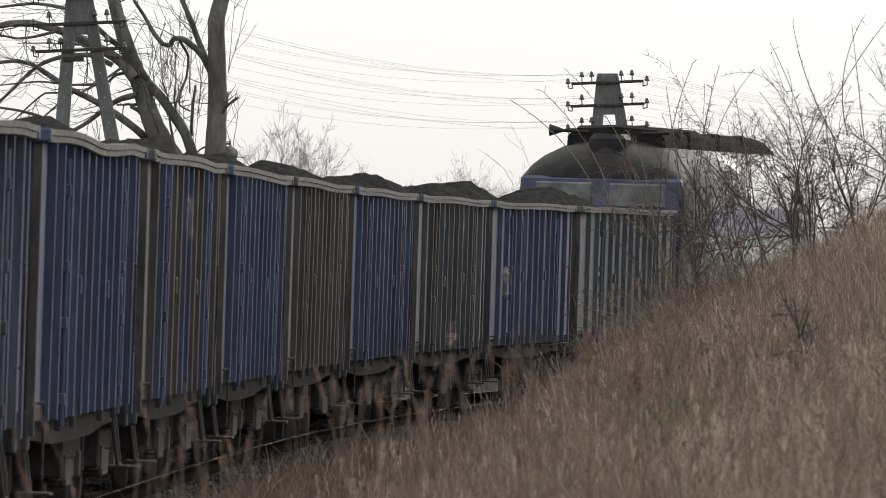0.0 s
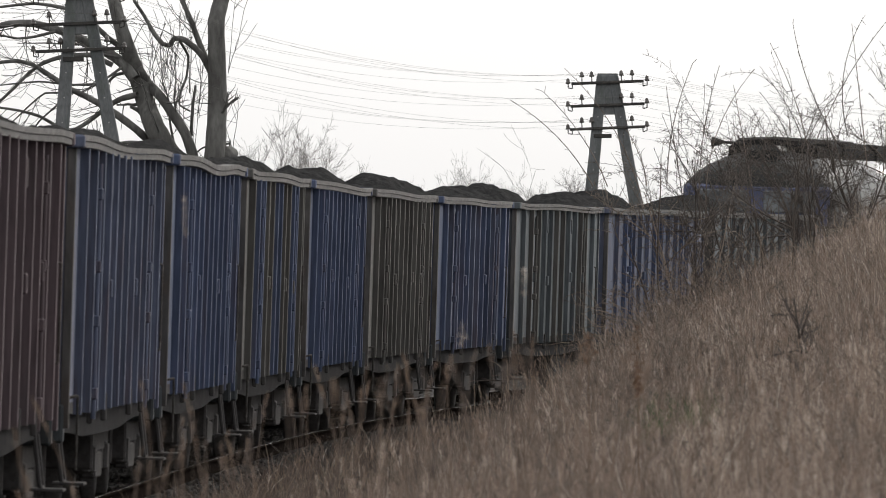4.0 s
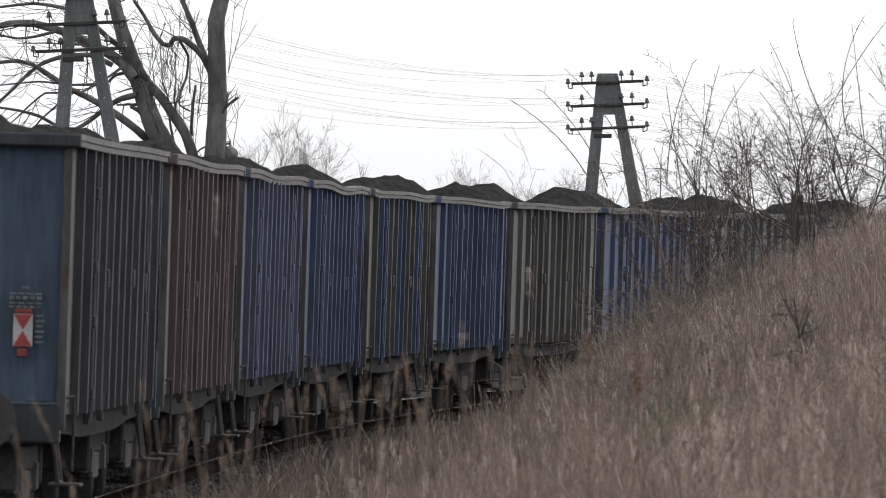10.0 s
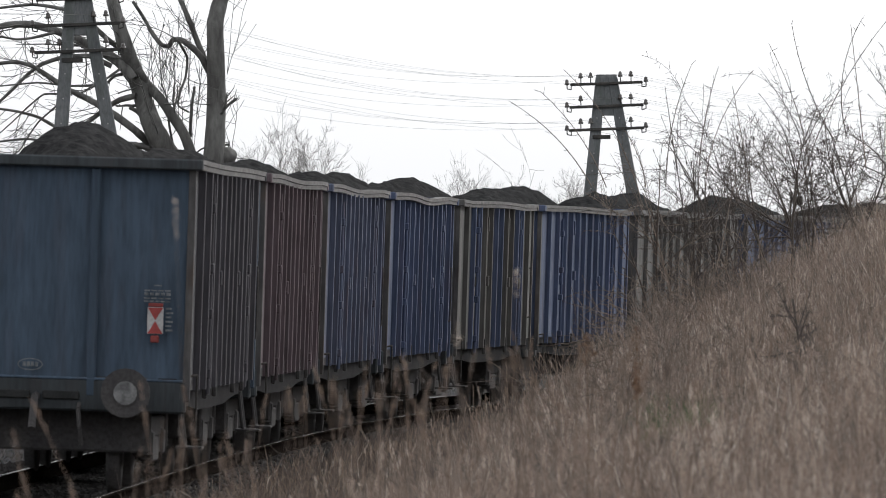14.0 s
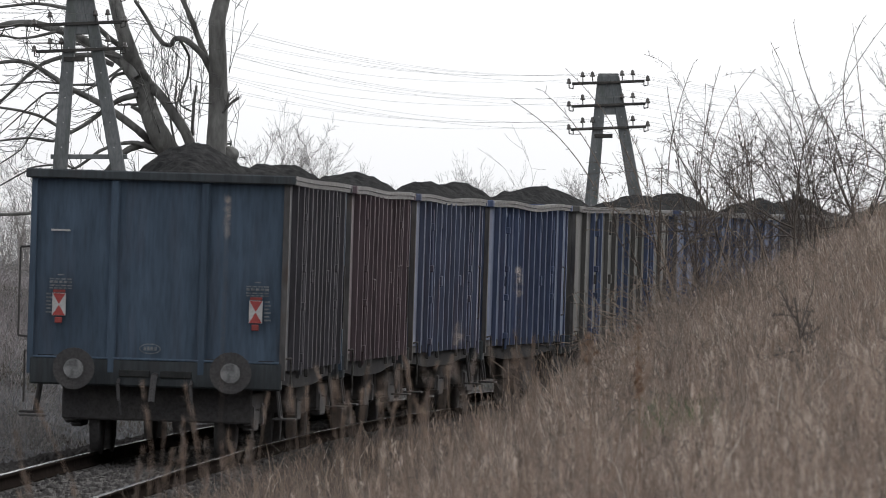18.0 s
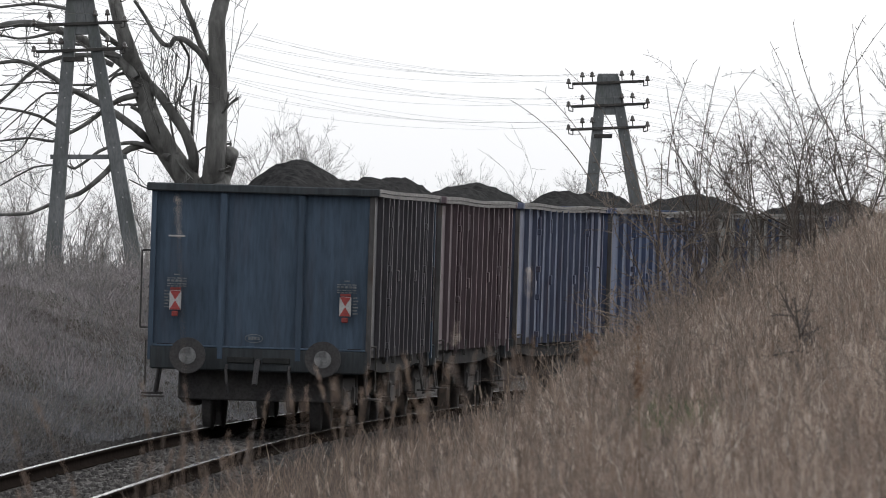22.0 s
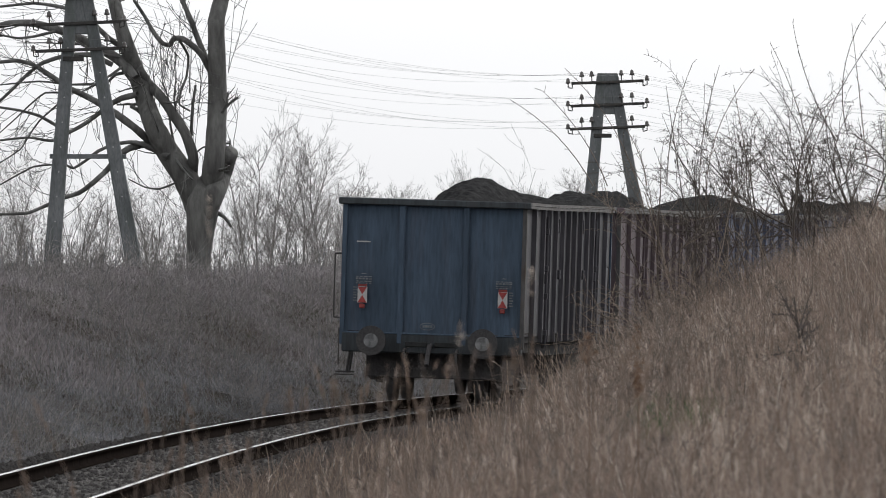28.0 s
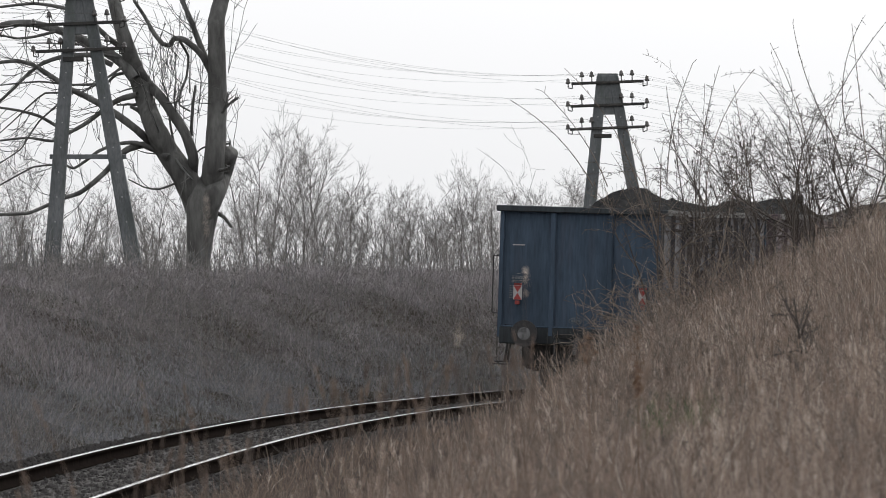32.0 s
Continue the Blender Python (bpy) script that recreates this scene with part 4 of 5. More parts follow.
# ---- far bare trees along the cutting's edge ----
def bare_tree_meshes(seed, tall):
    r = np.random.default_rng(seed)
    t, c = Twigs(0.008), Twigs(0.0045)
    pts = [np.array((0, 0, -0.3))]
    d = np.array((0, 0, 1.0))
    for _ in range(7):
        d = d + r.normal(0, 0.10, 3)
        d[2] = max(d[2], 0.7)
        d /= np.linalg.norm(d)
        pts.append(pts[-1] + d * (tall + 0.3) / 7)
    rad = np.linspace(0.05, 0.012, 8) * tall / 5
    t.tube(pts, rad, 6, 0.3)
    for i in range(2, 8):
        for _ in range(5):
            dr = np.array((r.normal(0, 0.5), r.normal(0, 0.5), r.uniform(0.5, 1.1)))
            c.grow(pts[i], dr, tall * r.uniform(0.16, 0.34), max(0.010, rad[i] * 0.5), 2, r, kids=4, spread=0.6, up=0.07, wander=0.12, ratio=0.6, tip=0.4)
    return t.mesh("trunk", HAZED_TWIG), c.mesh("crown", HAZED_TWIG)


rng = np.random.default_rng(11)
FOREST = [bare_tree_meshes(100 + i, 4.5) for i in range(9)]
places = []
for px, top in ((20, 280), (45, 285), (75, 320), (150, 330), (180, 350), (250, 330), (275, 300), (300, 350), (420, 330), (445, 265), (470, 255), (500, 252), (530, 262),
                (560, 275), (590, 300), (615, 310), (640, 330), (665, 345), (690, 340), (715, 335), (740, 360), (765, 355), (790, 350), (815, 330), (838, 312), (855, 308),
                (870, 320), (885, 345), (905, 350), (935, 345), (965, 340), (990, 325), (1015, 318), (1040, 325), (1065, 340), (520, 330), (480, 340), (610, 360), (700, 370), (780, 380), (850, 360), (60, 350), (10, 340), (230, 370), (440, 370), (560, 350), (655, 380), (745, 395), (820, 390)):
    places.append((px + rng.normal(0, 6), top + rng.normal(0, 6), rng.uniform(285, 340)))
    if len(places) % 3 == 0:
        places.append((px + rng.normal(0, 16), top + 28 + rng.normal(0, 14), rng.uniform(265, 340)))
for px, top, d in places:
    x = px_x(px, d)
    z = float(ground([x], [d])[0])
    k = int(rng.integers(len(FOREST)))
    tree = tagged(empty("bare_tree"), "slender leafless tree on the edge of the wood", "tree", "bare trees of the wood")
    for nm, me in zip(("trunk", "crown"), FOREST[k]):
        o = new(nm, me)
        o.parent = tree
    sc = (px_z(top + 20, d) - z) / 4.9
    tree.matrix_basis = pose(x, d, z, 0, 0, rng.uniform(0, 360)) @ Matrix.Scale(sc, 4)
tw = Twigs(0.0035)
for _ in range(380):
    d = rng.uniform(240, 330)
    x = px_x(rng.uniform(-60, 1150), d)
    z = float(ground([x], [d])[0])
    h = rng.uniform(0.7, 2.2) * (1.25 if rng.random() < 0.2 else 0.85)
    tw.grow((x, d, z - 0.1), (rng.normal(0, 0.12), rng.normal(0, 0.12), 1), h, rng.uniform(0.008, 0.018), 2, rng, kids=4, spread=0.6, up=0.05, wander=0.13, ratio=0.5, kid_from=0.25)
o = new("undergrowth", tw.mesh("undergrowth", HAZED_TWIG))
tagged(o, "thicket of thin leafless saplings on the plateau", "undergrowth", kind="stuff")


# ---- bushes on the right bank ----
def shrub(x, y, tall, stems, seed, name, label, tilt=(0, 0), width=0.5, kids=5, depth=3, r=0.017, group="", tint=(0.0, 0.22)):
    rg = np.random.default_rng(seed)
    z = float(ground([x], [y])[0]) - 0.1
    sh = tagged(empty(name), label, "shrub", group)
    sh.matrix_basis = pose(x, y, z)
    for _ in range(stems):
        t = Twigs(0.0023)
        d = (tilt[0] + rg.normal(0, width), rg.normal(0, width), 1)
        t.whip((rg.normal(0, 0.15), rg.normal(0, 0.15), 0), d, tall * rg.uniform(0.75, 1.12), r * rg.uniform(0.7, 1.2), 2 if depth > 2 else 1, rg, tint)
        o = new("stem", t.mesh("stem", TWIG))
        o.parent = sh
    return sh


BUSHES = "leafless bushes on the bank"
for n, (px, d, tall, stems, width) in enumerate(((1165, 137, 2.0, 2, 0.35), (1205, 138, 2.6, 3, 0.26), (1260, 139, 2.7, 3, 0.24), (1310, 141, 2.5, 3, 0.24), (1360, 140, 2.4, 3, 0.22),
                                                 (1400, 139, 2.5, 4, 0.16), (1418, 138, 2.3, 3, 0.2), (1465, 141, 2.1, 3, 0.26), (1505, 140, 2.2, 3, 0.24), (1545, 141, 2.3, 3, 0.24), (1590, 140, 2.2, 3, 0.26))):
    # the leftmost bushes get a paler tint that paints their twigs as lit
    shrub(px_x(px, d), d, tall, stems, 300 + n, "bare_bush", "tangled leafless bush with dark thorny twigs", width=width, group=BUSHES, tint=(0.25, 0.75) if px < 1220 else (0.0, 0.22))
# long canes that arch over to the track
rng = np.random.default_rng(21)
cane = tagged(empty("bramble_canes"), "long arching bare canes reaching over the track", "shrub", BUSHES)
for px0, py0, px1, py1, sag in ((1050, 330, 903, 176, -0.07), (1075, 330, 960, 160, -0.06), (1140, 370, 1000, 120, -0.08), (1240, 400, 1275, 115, 0.05), (1180, 330, 1228, 110, 0.05), (1200, 300, 1180, 150, 0.0), (1250, 380, 1336, 122, 0.1), (1480, 250, 1405, 38, 0.05),
                                 (1500, 240, 1530, 30, 0.1), (1420, 320, 1575, 32, 0.05), (1440, 330, 1365, 75, -0.05), (1535, 300, 1510, 40, 0.0), (1330, 330, 1300, 150, 0), (1145, 330, 1110, 230, -0.06)):
    d = 140
    a, b = np.array((px_x(px0, d), d, px_z(py0, d))), np.array((px_x(px1, d), d + 0.5, px_z(py1, d)))
    f = np.linspace(0, 1, 9)[:, None]
    nrm = np.array((-(b - a)[2], 0, (b - a)[0]))
    pts = a + (b - a) * f + nrm * sag * 4 * f * (1 - f)
    tw = Twigs()
    tw.tube(pts, np.linspace(0.008, 0.0035, 9), 4, rng.uniform(0.2, 0.7))
    for _ in range(12):
        i = rng.integers(2, 8)
        k = (pts[i] - pts[i - 1]) / np.linalg.norm(pts[i] - pts[i - 1]) + rng.normal(0, 0.7, 3)
        k = k / np.linalg.norm(k) * rng.uniform(0.03, 0.12)
        q = pts[i] + (pts[i + 1] - pts[i]) * rng.random()
        tw.tube([q, q + k * 0.6, q + k], [0.004, 0.0035, 0.003], 3, 0.3)
    o = new("cane", tw.mesh("cane", TWIG))
    o.parent = cane
# withered pods hanging in the bushes, and an old nest
tw = Twigs(0.002)
for _ in range(60):
    d = rng.uniform(136, 143)
    p0 = np.array((px_x(rng.choice((1215, 1265, 1320, 1400, 1420, 1520)) + rng.normal(0, 28), d), d, px_z(rng.uniform(230, 400), d)))
    tw.tube([p0, p0 + (0.006, 0, -0.03), p0 + (0.01, 0, -0.07)], [0.004, 0.011, 0.004], 4, 0.0)
o = new("withered_pods", tw.mesh("withered_pods", TWIG))
tagged(o, "small dark withered pods hanging in the bushes", "seed pods", kind="stuff")
tw = Twigs(0.003)
nest = np.array((px_x(1411, 138.5), 138.5, px_z(352, 138.5)))
for _ in range(90):
    a0 = rng.uniform(0, 6.283)
    ring = [nest + np.array((0.075 * math.cos(a0 + k * 0.5), 0.075 * math.sin(a0 + k * 0.5), rng.normal(0, 0.03))) for k in range(5)]
    tw.tube(ring, [0.004] * 5, 3, 0.0)
o = new("bird_nest", tw.mesh("bird_nest", TWIG))
tagged(o, "old dark bird nest of twigs in a bush", "nest")
# low twiggy brush at the foot of the bushes, and saplings nearer by
tw = Twigs()
for _ in range(150):
    d = rng.uniform(100, 150)
    px = rng.uniform(1085, 1330)
    x = px_x(px, d)
    z = float(ground([x], [d])[0])
    # the high tint range paints this brush as catching light
    tw.grow((x, d, z), (rng.normal(-0.35, 0.5), rng.normal(0, 0.4), 0.8), rng.uniform(0.5, 1.2), 0.0055, 2, rng, kids=3, spread=0.6, up=0.0, wander=0.2, tint=(0.25, 0.9))
o = new("low_brush", tw.mesh("low_brush", TWIG))
tagged(o, "low tangle of dead twigs, tinted pale as if lit, at the bank's foot", "brush", kind="stuff")
sx, sy = px_x(1422, 95), 95.0
sapling = tagged(empty("bare_sapling"), "thin dark leafless sapling standing in the dry grass", "sapling")
sapling.matrix_basis = pose(sx, sy, float(ground([sx], [sy])[0]) - 0.05)
rs = np.random.default_rng(77)
high = px_z(515, sy) - float(ground([sx], [sy])[0])
for k, (lean, tall) in enumerate(((0.02, high), (-0.12, high * 0.65))):
    tw = Twigs(0.0022)
    tw.grow((k * 0.03, 0, 0), (lean, 0, 1), tall, 0.018, 2, rs, kids=14, spread=1.0, up=0.02, wander=0.06, ratio=0.33, tint=(0.0, 0.05), kid_from=0.35)
    o = new("stem", tw.mesh("stem", TWIG))
    o.parent = sapling
shrub(px_x(1300, 98), 98, 0.8, 3, 502, "bare_sapling", "thin dark leafless sapling standing in the dry grass", width=0.3, kids=6, depth=2, r=0.012, tint=(0.0, 0.3))


# ---- grass ----
def blades(name, x, y, h, w, lean, rg, material, label, tint_base=None):
    n = len(x)
    z = ground(x, y) - 0.03
    a = rg.uniform(0, 2 * np.pi, n)
    side = np.stack((np.cos(a), np.sin(a), 0 * a), -1)
    b = rg.uniform(0, 2 * np.pi, n)
    bend = np.stack((np.cos(b), np.sin(b), 0 * b), -1) * (lean * h)[:, None]
    root = np.stack((x, y, z), -1)
    mid = root + np.stack((0 * h, 0 * h, h * 0.55), -1) + bend * 0.3
    tip = root + np.stack((0 * h, 0 * h, h * np.sqrt(np.clip(1 - lean ** 2 * 0.6, 0.16, 1))), -1) + bend
    hw = side * (w / 2)[:, None]
    v = np.stack((root - hw, root + hw, mid - hw * 0.8, mid + hw * 0.8, tip), 1).reshape(-1, 3)
    k = np.arange(n)[:, None] * 5
    t = (k[:, :, None] + np.array(((0, 1, 3), (0, 3, 2), (2, 3, 4)))[None]).reshape(-1, 3)
    c = rg.beta(2.2, 2.6, n) if tint_base is None else np.clip(tint_base + rg.normal(0, 0.24, n) + 0.6 * (rg.random(n) < 0.02), 0, 1)
    o = new(name, soup_mesh(name, v, t, material, np.repeat(c, 5)))
    tagged(o, label, "grass", kind="stuff")
    return tip, c


def patchy(x, y, f=1.0):
    y = y * 0.4
    return np.clip(0.5 + 1.1 * (blotch(x, y, 1.3 / f, 2) - 0.5) + 0.7 * (blotch(x, y, 0.45 / f, 7) - 0.5), 0, 1)


def scatter(rg, n, y0, y1, u0, u1, edge=0.052):
    """Places beside the track, along it from y0 to y1, from u0 to u1 metres right of it."""
    y = y0 + (y1 - y0) * rg.random(n)
    xt = np.interp(y, _y[_y < 262], _x[_y < 262])
    x = xt + rg.uniform(u0, u1, n)
    keep = np.abs(x) < edge * y + 0.6
    return x[keep], y[keep]


rng = np.random.default_rng(5)
x, y = scatter(rng, 560000, 34, 215, 2.7, 15)
keep = rng.random(len(x)) < np.clip(0.08 + 0.95 * patchy(x, y), 0, 1)
u, _ = lateral(x, y)
keep &= rng.random(len(x)) < ease(2.5, 3.8, u) * 0.9 + 0.1
x, y = x[keep], y[keep]
h = rng.gamma(6, 0.068, len(x)) * (0.6 + 0.6 * patchy(x + 3, y, 0.6))
h = np.clip(h, 0.1, 0.9) * (0.35 + 0.65 * ease(2.7, 5.2, u[keep]))
# the last tint term paints near grass darker, dimming it towards the lens
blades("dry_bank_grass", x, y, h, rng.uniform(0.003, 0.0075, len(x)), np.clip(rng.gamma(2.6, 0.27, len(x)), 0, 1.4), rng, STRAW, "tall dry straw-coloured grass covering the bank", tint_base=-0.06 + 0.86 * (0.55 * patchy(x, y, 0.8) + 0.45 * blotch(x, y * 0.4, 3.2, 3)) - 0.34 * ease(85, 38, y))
x, y = scatter(rng, 230000, 40, 175, 2.9, 13)
h = rng.uniform(0.2, 0.6, len(x)) * (0.4 + 0.6 * ease(3, 5, lateral(x, y)[0]))
# fallen stalks take the same painted dimming towards the lens
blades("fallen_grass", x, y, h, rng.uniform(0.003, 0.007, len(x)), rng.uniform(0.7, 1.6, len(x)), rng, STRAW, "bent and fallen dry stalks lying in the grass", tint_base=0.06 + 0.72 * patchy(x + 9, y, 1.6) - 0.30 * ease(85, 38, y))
x, y = scatter(rng, 820000, 105, 255, -19, -2.6)
keep = rng.random(len(x)) < np.clip(0.5 + 0.5 * patchy(x, y, 0.8), 0, 1)
x, y = x[keep], y[keep]
u, _ = lateral(x, y)
h = np.clip(rng.gamma(4, 0.05, len(x)), 0.05, 0.6) * (0.55 + 0.8 * blotch(x, y * 0.35, 1.6, 8)) * (0.45 + 0.55 * ease(3, 6, -u))
tone = 0.02 + 0.2 * patchy(x, y, 0.5) + 0.4 * blotch(x, y * 0.35, 2.6, 6) + 0.32 * blotch(x, y * 0.35, 1.0, 12)
high = rng.random(len(x)) < ease(4.5, 8.5, -u + 2.5 * (blotch(x, y * 0.35, 2.0, 4) - 0.5))
for part_of, stuff, says in ((~high, DULL, "matted grey dead grass on the foot of the far slope"), (high, DULL_BROWN, "brownish dead grass on the top of the far slope")):
    k = int(part_of.sum())
    blades("dead_slope_grass", x[part_of], y[part_of], h[part_of], rng.uniform(0.005, 0.013, k), rng.uniform(0.5, 2.3, k), rng, stuff, says, tint_base=tone[part_of])


x, y = scatter(rng, 130000, 45, 190, 1.3, 3.6)
u, _ = lateral(x, y)
keep = rng.random(len(x)) < ease(1.25, 2.2, u) * 0.9 * (0.3 + 0.7 * patchy(x, y, 0.7))
x, y = x[keep], y[keep]
blades("verge_weeds", x, y, rng.gamma(4, 0.06, len(x)), rng.uniform(0.004, 0.009, len(x)), rng.uniform(0.2, 1.3, len(x)), rng, STRAW, "sparse dull weeds on the ballast's shoulder", tint_base=0.12)


def plumes(name, x, y, h, rg, material, label, tints=(0.2, 0.85)):
    """Reed-grass stalks with soft feathery heads."""
    v, t, c, n0 = [], [], [], 0
    z = ground(x, y)
    for i in range(len(x)):
        tint = rg.uniform(*tints)
        lean = rg.normal(0, 0.17, 2)
        root = np.array((x[i], y[i], z[i] - 0.03))
        top = root + np.array((lean[0] * h[i], lean[1] * h[i], h[i]))
        s = np.array((0.0022, 0, 0))
        v += [root - s, root + s, top + s * 0.6, top - s * 0.6]
        t += [(n0, n0 + 1, n0 + 2), (n0, n0 + 2, n0 + 3)]
        c += [tint * 0.8] * 4
        n0 += 4
        ax = (top - root) / np.linalg.norm(top - root)
        lh = rg.uniform(0.06, 0.17)
        for k in range(16):
            f = rg.random()
            p = top + ax * (f - 0.6) * lh
            a = rg.uniform(0, 6.283)
            out = np.array((math.cos(a), math.sin(a), 0)) * (0.020 * math.sin(math.pi * min(max(f, 0.05), 0.95)) + 0.006) + ax * 0.035
            sd = np.array((-math.sin(a), math.cos(a), 0)) * 0.004
            v += [p - sd, p + sd, p + out]
            t += [(n0, n0 + 1, n0 + 2)]
            c += [tint] * 3
            n0 += 3
    o = new(name, soup_mesh(name, np.array(v), np.array(t), material, np.array(c)))
    if label:
        tagged(o, label, "grass", kind="stuff")
    return o


x, y = scatter(rng, 3600, 30, 130, 3.4, 11)
plumes("reed_grass", x, y, np.clip(rng.normal(0.6, 0.15, len(x)), 0.25, 0.95), rng, STRAW, "dry reed grass with feathery seed heads")
# tall sparse reeds at the foot of the bank
x, y = scatter(rng, 120, 30, 50, 3.1, 6.2)
plumes("tall_reeds", x, y, np.clip(rng.normal(0.95, 0.24, len(x)), 0.5, 1.45), rng, STRAW, "sparse tall reeds with pale feathery heads by the track")
# tall thin stalks between the lens and the train
d = rng.uniform(34, 54, 140)
px = 1080 - 970 * rng.random(140) ** 1.6
top = np.interp(px, (110, 300, 500, 1080), (800, 720, 640, 590)) + rng.gamma(1.8, 62, 140)
x = px_x(px, d)
h = px_z(top, d) - ground(x, d)
keep = (h > 0.35) & (h < 1.9) & (lateral(x, d)[0] > 2.4)
for sx0, sd, sh in zip(x[keep], d[keep], h[keep]):
    stalk = plumes("tall_stalk", np.array([sx0]), np.array([sd]), np.array([sh]), rng, STRAW, "", (0.0, 0.4))
    tagged(stalk, "thin tall dead stalk with a brown seed head", "weed", "tall stalks by the track")
# three tall reeds that sway in the wind
def swaying_reed(px, top, long, seed):
    rg = np.random.default_rng(seed)
    d = 38.0
    x0 = px_x(px, d)
    z0 = float(ground([x0], [d])[0])
    h = px_z(top, d) - z0
    rd = tagged(empty("tall_reed"), "tall dry reed with a pale feathery head", "reed", "swaying reeds")
    rd.matrix_basis = pose(x0, d, z0)
    t = Twigs(0.0008)
    t.tube([(0, 0, -0.03), (0.004, 0, h * 0.4), (-0.003, 0, h * 0.75), (0, 0, h)], [0.0016, 0.0014, 0.0012, 0.001], 5, 0.1)
    o = new("stalk", t.mesh("stalk", STRAW))
    o.parent = rd
    n = 30
    f, a = rg.random(n), rg.uniform(0, 6.283, n)
    rad = 0.011 * np.sin(np.pi * np.clip(f, 0.08, 0.95)) ** 0.7 * rg.random(n) ** 0.5
    c = np.stack((rad * np.cos(a), rad * np.sin(a), h - long + f * long), -1)
    v = (c[:, None] + rg.normal(0, 0.005, (n, 3, 3))).reshape(-1, 3)
    o = new("plume", soup_mesh("plume", v, np.arange(n * 3).reshape(-1, 3), STRAW, np.repeat(rg.uniform(0.7, 1.0, n), 3)))
    o.parent = rd
    return rd, px, (x0, d, z0), h


REEDS = [swaying_reed(925, 480, 0.085, 61), swaying_reed(365, 342, 0.15, 62), swaying_reed(810, 570, 0.09, 63)]
# where each head leans to: seconds and the sideways place
LEANS = (((0, 895), (0.5, 917), (1.5, 921), (2.5, 942), (3.5, 931), (5.5, 925), (7, 938), (8.5, 954), (10, 936), (11, 946), (13, 923), (15, 912), (17, 905), (19, 927), (20, 909), (22, 935), (24, 965), (27, 945), (30, 938), (32, 930)),
         ((0, 336), (0.5, 329), (2, 305), (2.5, 294), (3.5, 323), (6.5, 330), (7, 380), (8, 408), (9, 385), (10, 383), (11, 346), (14, 311), (17, 371), (18, 402), (19, 455), (20, 428), (21, 342), (22, 313), (25, 345), (28, 370), (30, 355), (32, 365)),
         ((0, 800), (1, 814), (3.5, 818), (5.5, 820), (10, 820), (14, 812), (17, 810), (22, 806), (27, 815), (32, 812)))


# rust-brown docks and a green tuft near the track's edge
def dock(px, d, top, tall, seed):
    rg = np.random.default_rng(seed)
    x0, z1 = px_x(px, d), px_z(top, d)
    z0 = float(ground([x0], [d])[0])
    dk = tagged(empty("dock_plant"), "rust-brown dock plant gone to seed", "weed", "dock plants")
    dk.matrix_basis = pose(x0, d, z0)
    t = Twigs(0.002)
    t.tube([(0, 0, -0.03), (0.01, 0, (z1 - z0) * 0.5), (0, 0, z1 - z0)], [0.003, 0.0025, 0.002], 4, 0.4)
    o = new("stalk", t.mesh("stalk", DOCK))
    o.parent = dk
    n = 170
    f = rg.random(n)
    a = rg.uniform(0, 6.283, n)
    rad = 0.045 * np.sin(np.pi * np.clip(f, 0.08, 0.95)) ** 0.7 * rg.random(n) ** 0.5
    c = np.stack((rad * np.cos(a), rad * np.sin(a), (z1 - z0) - tall + f * tall), -1)
    v = (c[:, None] + rg.normal(0, 0.008, (n, 3, 3))).reshape(-1, 3)
    o = new("seed_head", soup_mesh("seed_head", v, np.arange(n * 3).reshape(-1, 3), DOCK, np.repeat(rg.random(n), 3)))
    o.parent = dk


dock(1128, 74, 575, 0.42, 1)
dock(1040, 58, 590, 0.16, 2)
dock(1128, 60, 640, 0.2, 3)
gx0 = rng.normal(px_x(1205, 88), 0.12, 420)
gy0 = rng.normal(88, 1.2, 420)
blades("green_weeds", gx0, gy0, rng.uniform(0.4, 0.75, 420), rng.uniform(0.008, 0.016, 420), rng.uniform(0.2, 0.9, 420), rng, LEAF, "small tuft of green weeds in the dry grass")
# wiry dead weeds among the grass
tw = Twigs(0.002)
x, y = scatter(rng, 5200, 60, 160, 3.4, 11)
zz = ground(x, y)
for i in range(len(x)):
    tw.grow((x[i], y[i], zz[i]), (rng.normal(0, 0.45), rng.normal(0, 0.45), 1), rng.uniform(0.3, 0.85), rng.uniform(0.0025, 0.005), 1, rng, kids=3, spread=0.6, up=0.0, wander=0.16, ratio=0.5, tint=(0.0, 1.0), sides=3)
o = new("dead_weeds", tw.mesh("dead_weeds", TWIG))
tagged(o, "wiry dead weed stalks among the dry grass", "weeds", kind="stuff")
# low brush on the far slope
tw = Twigs(0.004)
x, y = scatter(rng, 3600, 125, 240, -14, -3.2)
keep = blotch(x, y * 0.4, 3.0, 4) > 0.52
x, y = x[keep], y[keep]
zz = ground(x, y)
for i in range(len(x)):
    tw.grow((x[i], y[i], zz[i]), (rng.normal(0, 0.5), rng.normal(0, 0.5), 0.8), rng.uniform(0.3, 0.9), 0.006, 1, rng, kids=5, spread=0.7, up=0.0, wander=0.2, tint=(0.0, 0.7), sides=3)
x, y = scatter(rng, 1500, 150, 262, -15.5, -8.0)
zz = ground(x, y)
for i in range(len(x)):
    tw.grow((x[i], y[i], zz[i]), (rng.normal(0, 0.25), rng.normal(0, 0.25), 1), rng.uniform(0.25, 0.6), 0.006, 1, rng, kids=5, spread=0.6, up=0.02, wander=0.16, tint=(0.0, 0.7), sides=3)
o = new("slope_brush", tw.mesh("slope_brush", HAZED_TWIG))
tagged(o, "low leafless brush scattered on the far slope", "brush", kind="stuff")
x, y = scatter(rng, 2600, 110, 240, -16, -3)
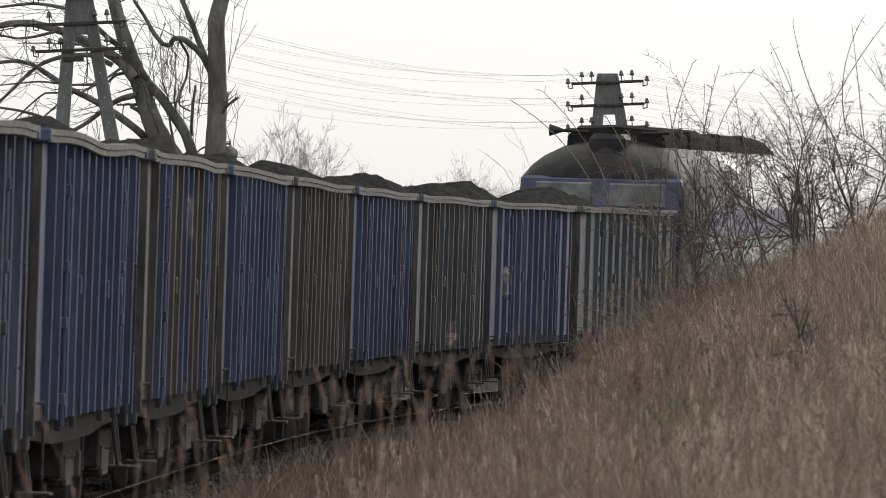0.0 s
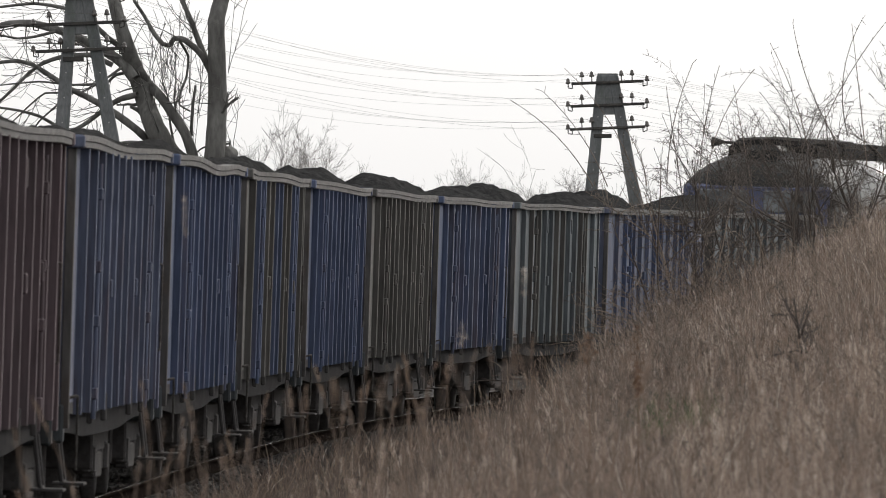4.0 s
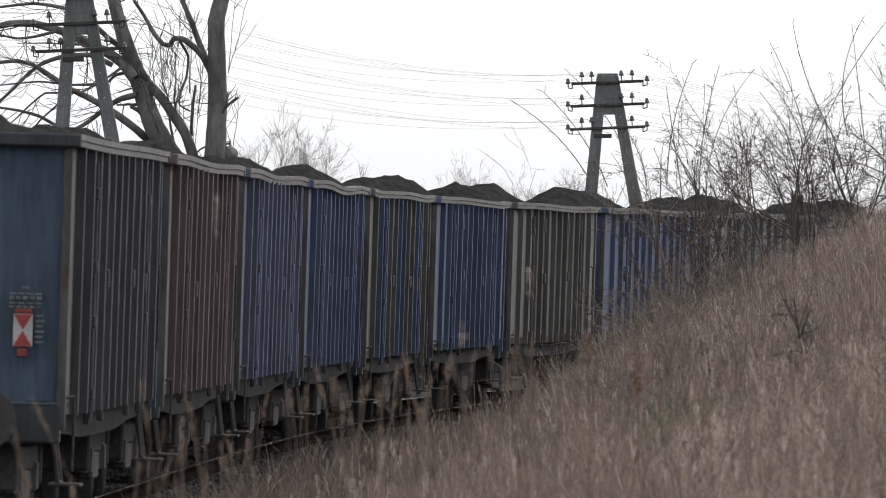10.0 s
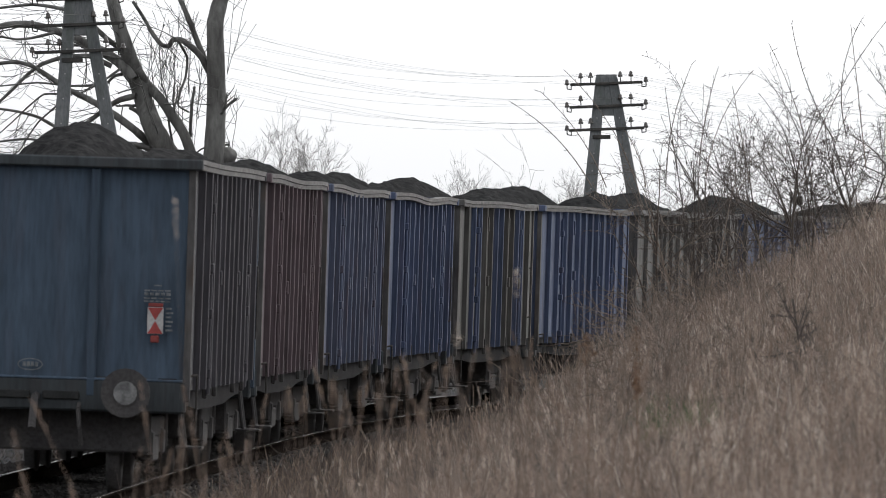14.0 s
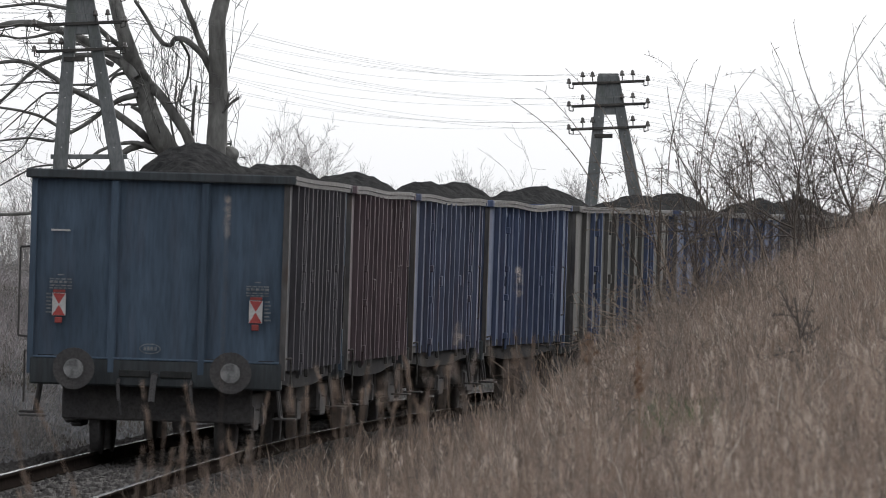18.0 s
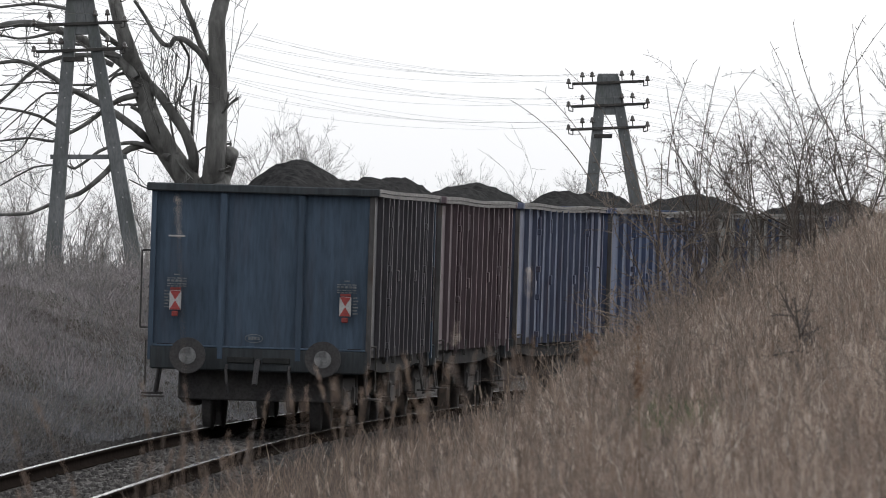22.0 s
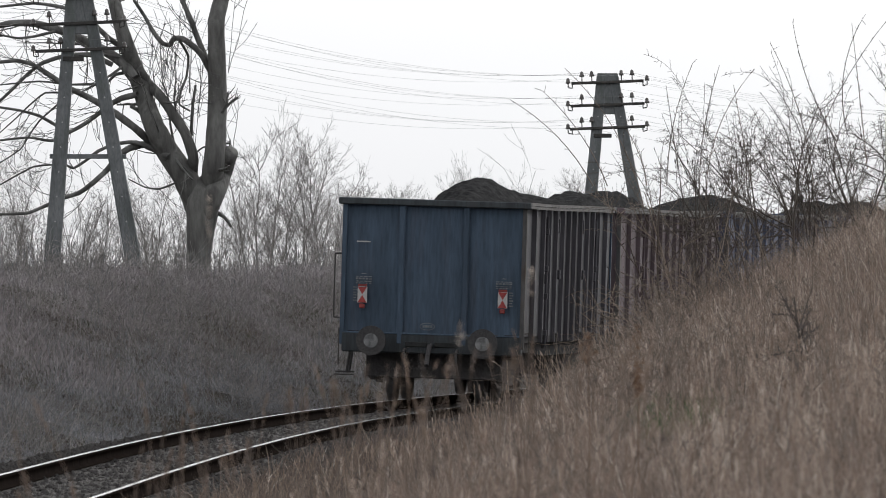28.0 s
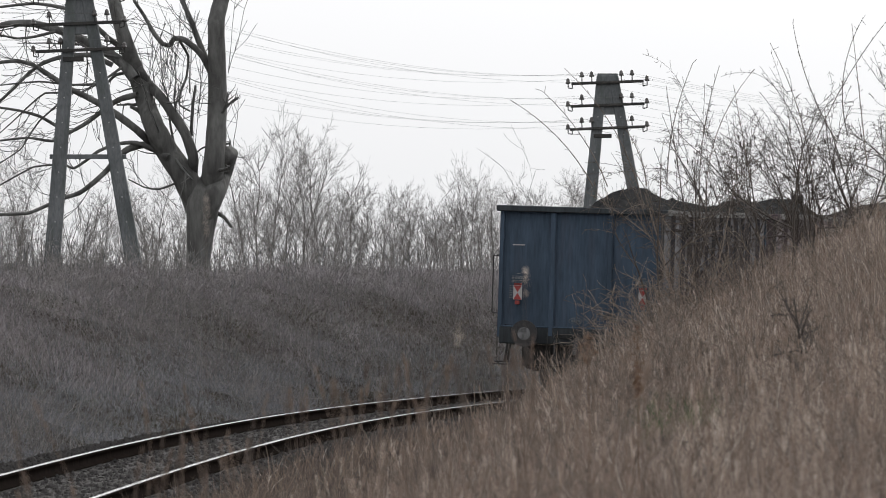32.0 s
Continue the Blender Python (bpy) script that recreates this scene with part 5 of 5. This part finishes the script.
plumes("slope_reed_grass", x, y, np.clip(rng.normal(0.55, 0.15, len(x)), 0.25, 0.9), rng, DULL, "dead weeds with small seed heads on the far slope")


# ---- ballast stones and sleepers ----
n = 26000
s, lat = rng.uniform(-22, 75, n), rng.uniform(-2.5, 2.5, n)
keep = (np.abs(np.abs(lat) - 0.7535) > 0.11)
s, lat = s[keep], lat[keep]
px_, py_, ph_ = track(s)
zb = np.interp(lat, [a for a, _ in bed], [b for _, b in bed]) - lat * CANT
r = rng.uniform(0.02, 0.042, len(s))
ctr = np.stack((px_ + lat * np.cos(ph_), py_ - lat * np.sin(ph_), zb + r * 0.25), -1)
octa = np.array(((1, 0, 0), (-1, 0, 0), (0, 1, 0), (0, -1, 0), (0, 0, 1), (0, 0, -1)), float)
v = ctr[:, None] + (octa[None] * rng.uniform(0.6, 1.3, (len(s), 6, 1)) + rng.normal(0, 0.25, (len(s), 6, 3))) * r[:, None, None]
f = np.array(((0, 2, 4), (2, 1, 4), (1, 3, 4), (3, 0, 4), (2, 0, 5), (1, 2, 5), (3, 1, 5), (0, 3, 5)))
o = new("ballast_stones", soup_mesh("ballast_stones", v.reshape(-1, 3), (np.arange(len(s))[:, None, None] * 6 + f[None]).reshape(-1, 3), BALLAST))
tagged(o, "loose grey ballast stones between the rails", "ballast", kind="stuff")
first = None
for s0 in np.arange(-42, 98, 0.6):
    cx, cy, ch = track(s0)
    m = pose(float(cx), float(cy), 0, 0, 0, -math.degrees(float(ch))) @ pose(0, 0, 0, 0, math.degrees(CANT), 0)
    if first is None:
        first = part("sleeper", boxed(-1.27, 1.27, -0.13, 0.13, -0.32, -0.152, bevel=0.012), SLEEPER, line)
        first.matrix_basis = m
    else:
        again(first, line, m)


# ---- what moves ----
def along(t):
    return 14.04 / 2.952844 * (t - 16) + 0.016576 * (t - 16) ** 2 / 2


def vehicle_pose(rear, half, length):
    """The pose of a vehicle whose rear buffer stands at rear; its bogies ride at half a wheelbase from its middle."""
    mid = rear + length / 2
    xa, ya, _ = track(mid - half)
    xb, yb, _ = track(mid + half)
    h = math.degrees(math.atan2(xb - xa, yb - ya))
    return pose(float(xa + xb) / 2, float(ya + yb) / 2, 0, 0, 0, -h) @ pose(0, 0, 0, 0, math.degrees(CANT), 0)


def motions():
    times = [i * 0.8 for i in range(41)]
    for i, w in enumerate(TRAIN):
        walk(w, [(t, vehicle_pose(along(t) + i * 14.04, 4.52, 14.04)) for t in times])
    # the wheels roll: 0.46 m radius, a key at every 75 degrees of turn
    start, gap = along(0.0), 0.46 * radians(75)
    turns = [0.0]
    for i in range(1, 961):
        t = i / 30
        if along(t) - along(turns[-1]) > gap or i == 960:
            turns.append(t)
    for ws in WHEELS:
        at = ws.matrix_basis.translation.copy()
        walk(ws, [(t, Matrix.Translation(at) @ pose(0, 0, 0, -math.degrees((along(t) - start) / 0.46))) for t in turns])
    for (rd, px, at, h), leans in zip(REEDS, LEANS):
        walk(rd, [(t, pose(*at, 0, math.degrees(math.atan2(px_x(784 + q - px, 38.0), h)), 0)) for t, q in leans])
    walk(LOCO, [(t, vehicle_pose(along(t) + len(TRAIN) * 14.04, 4.4, 17.4)) for t in times])


motions()
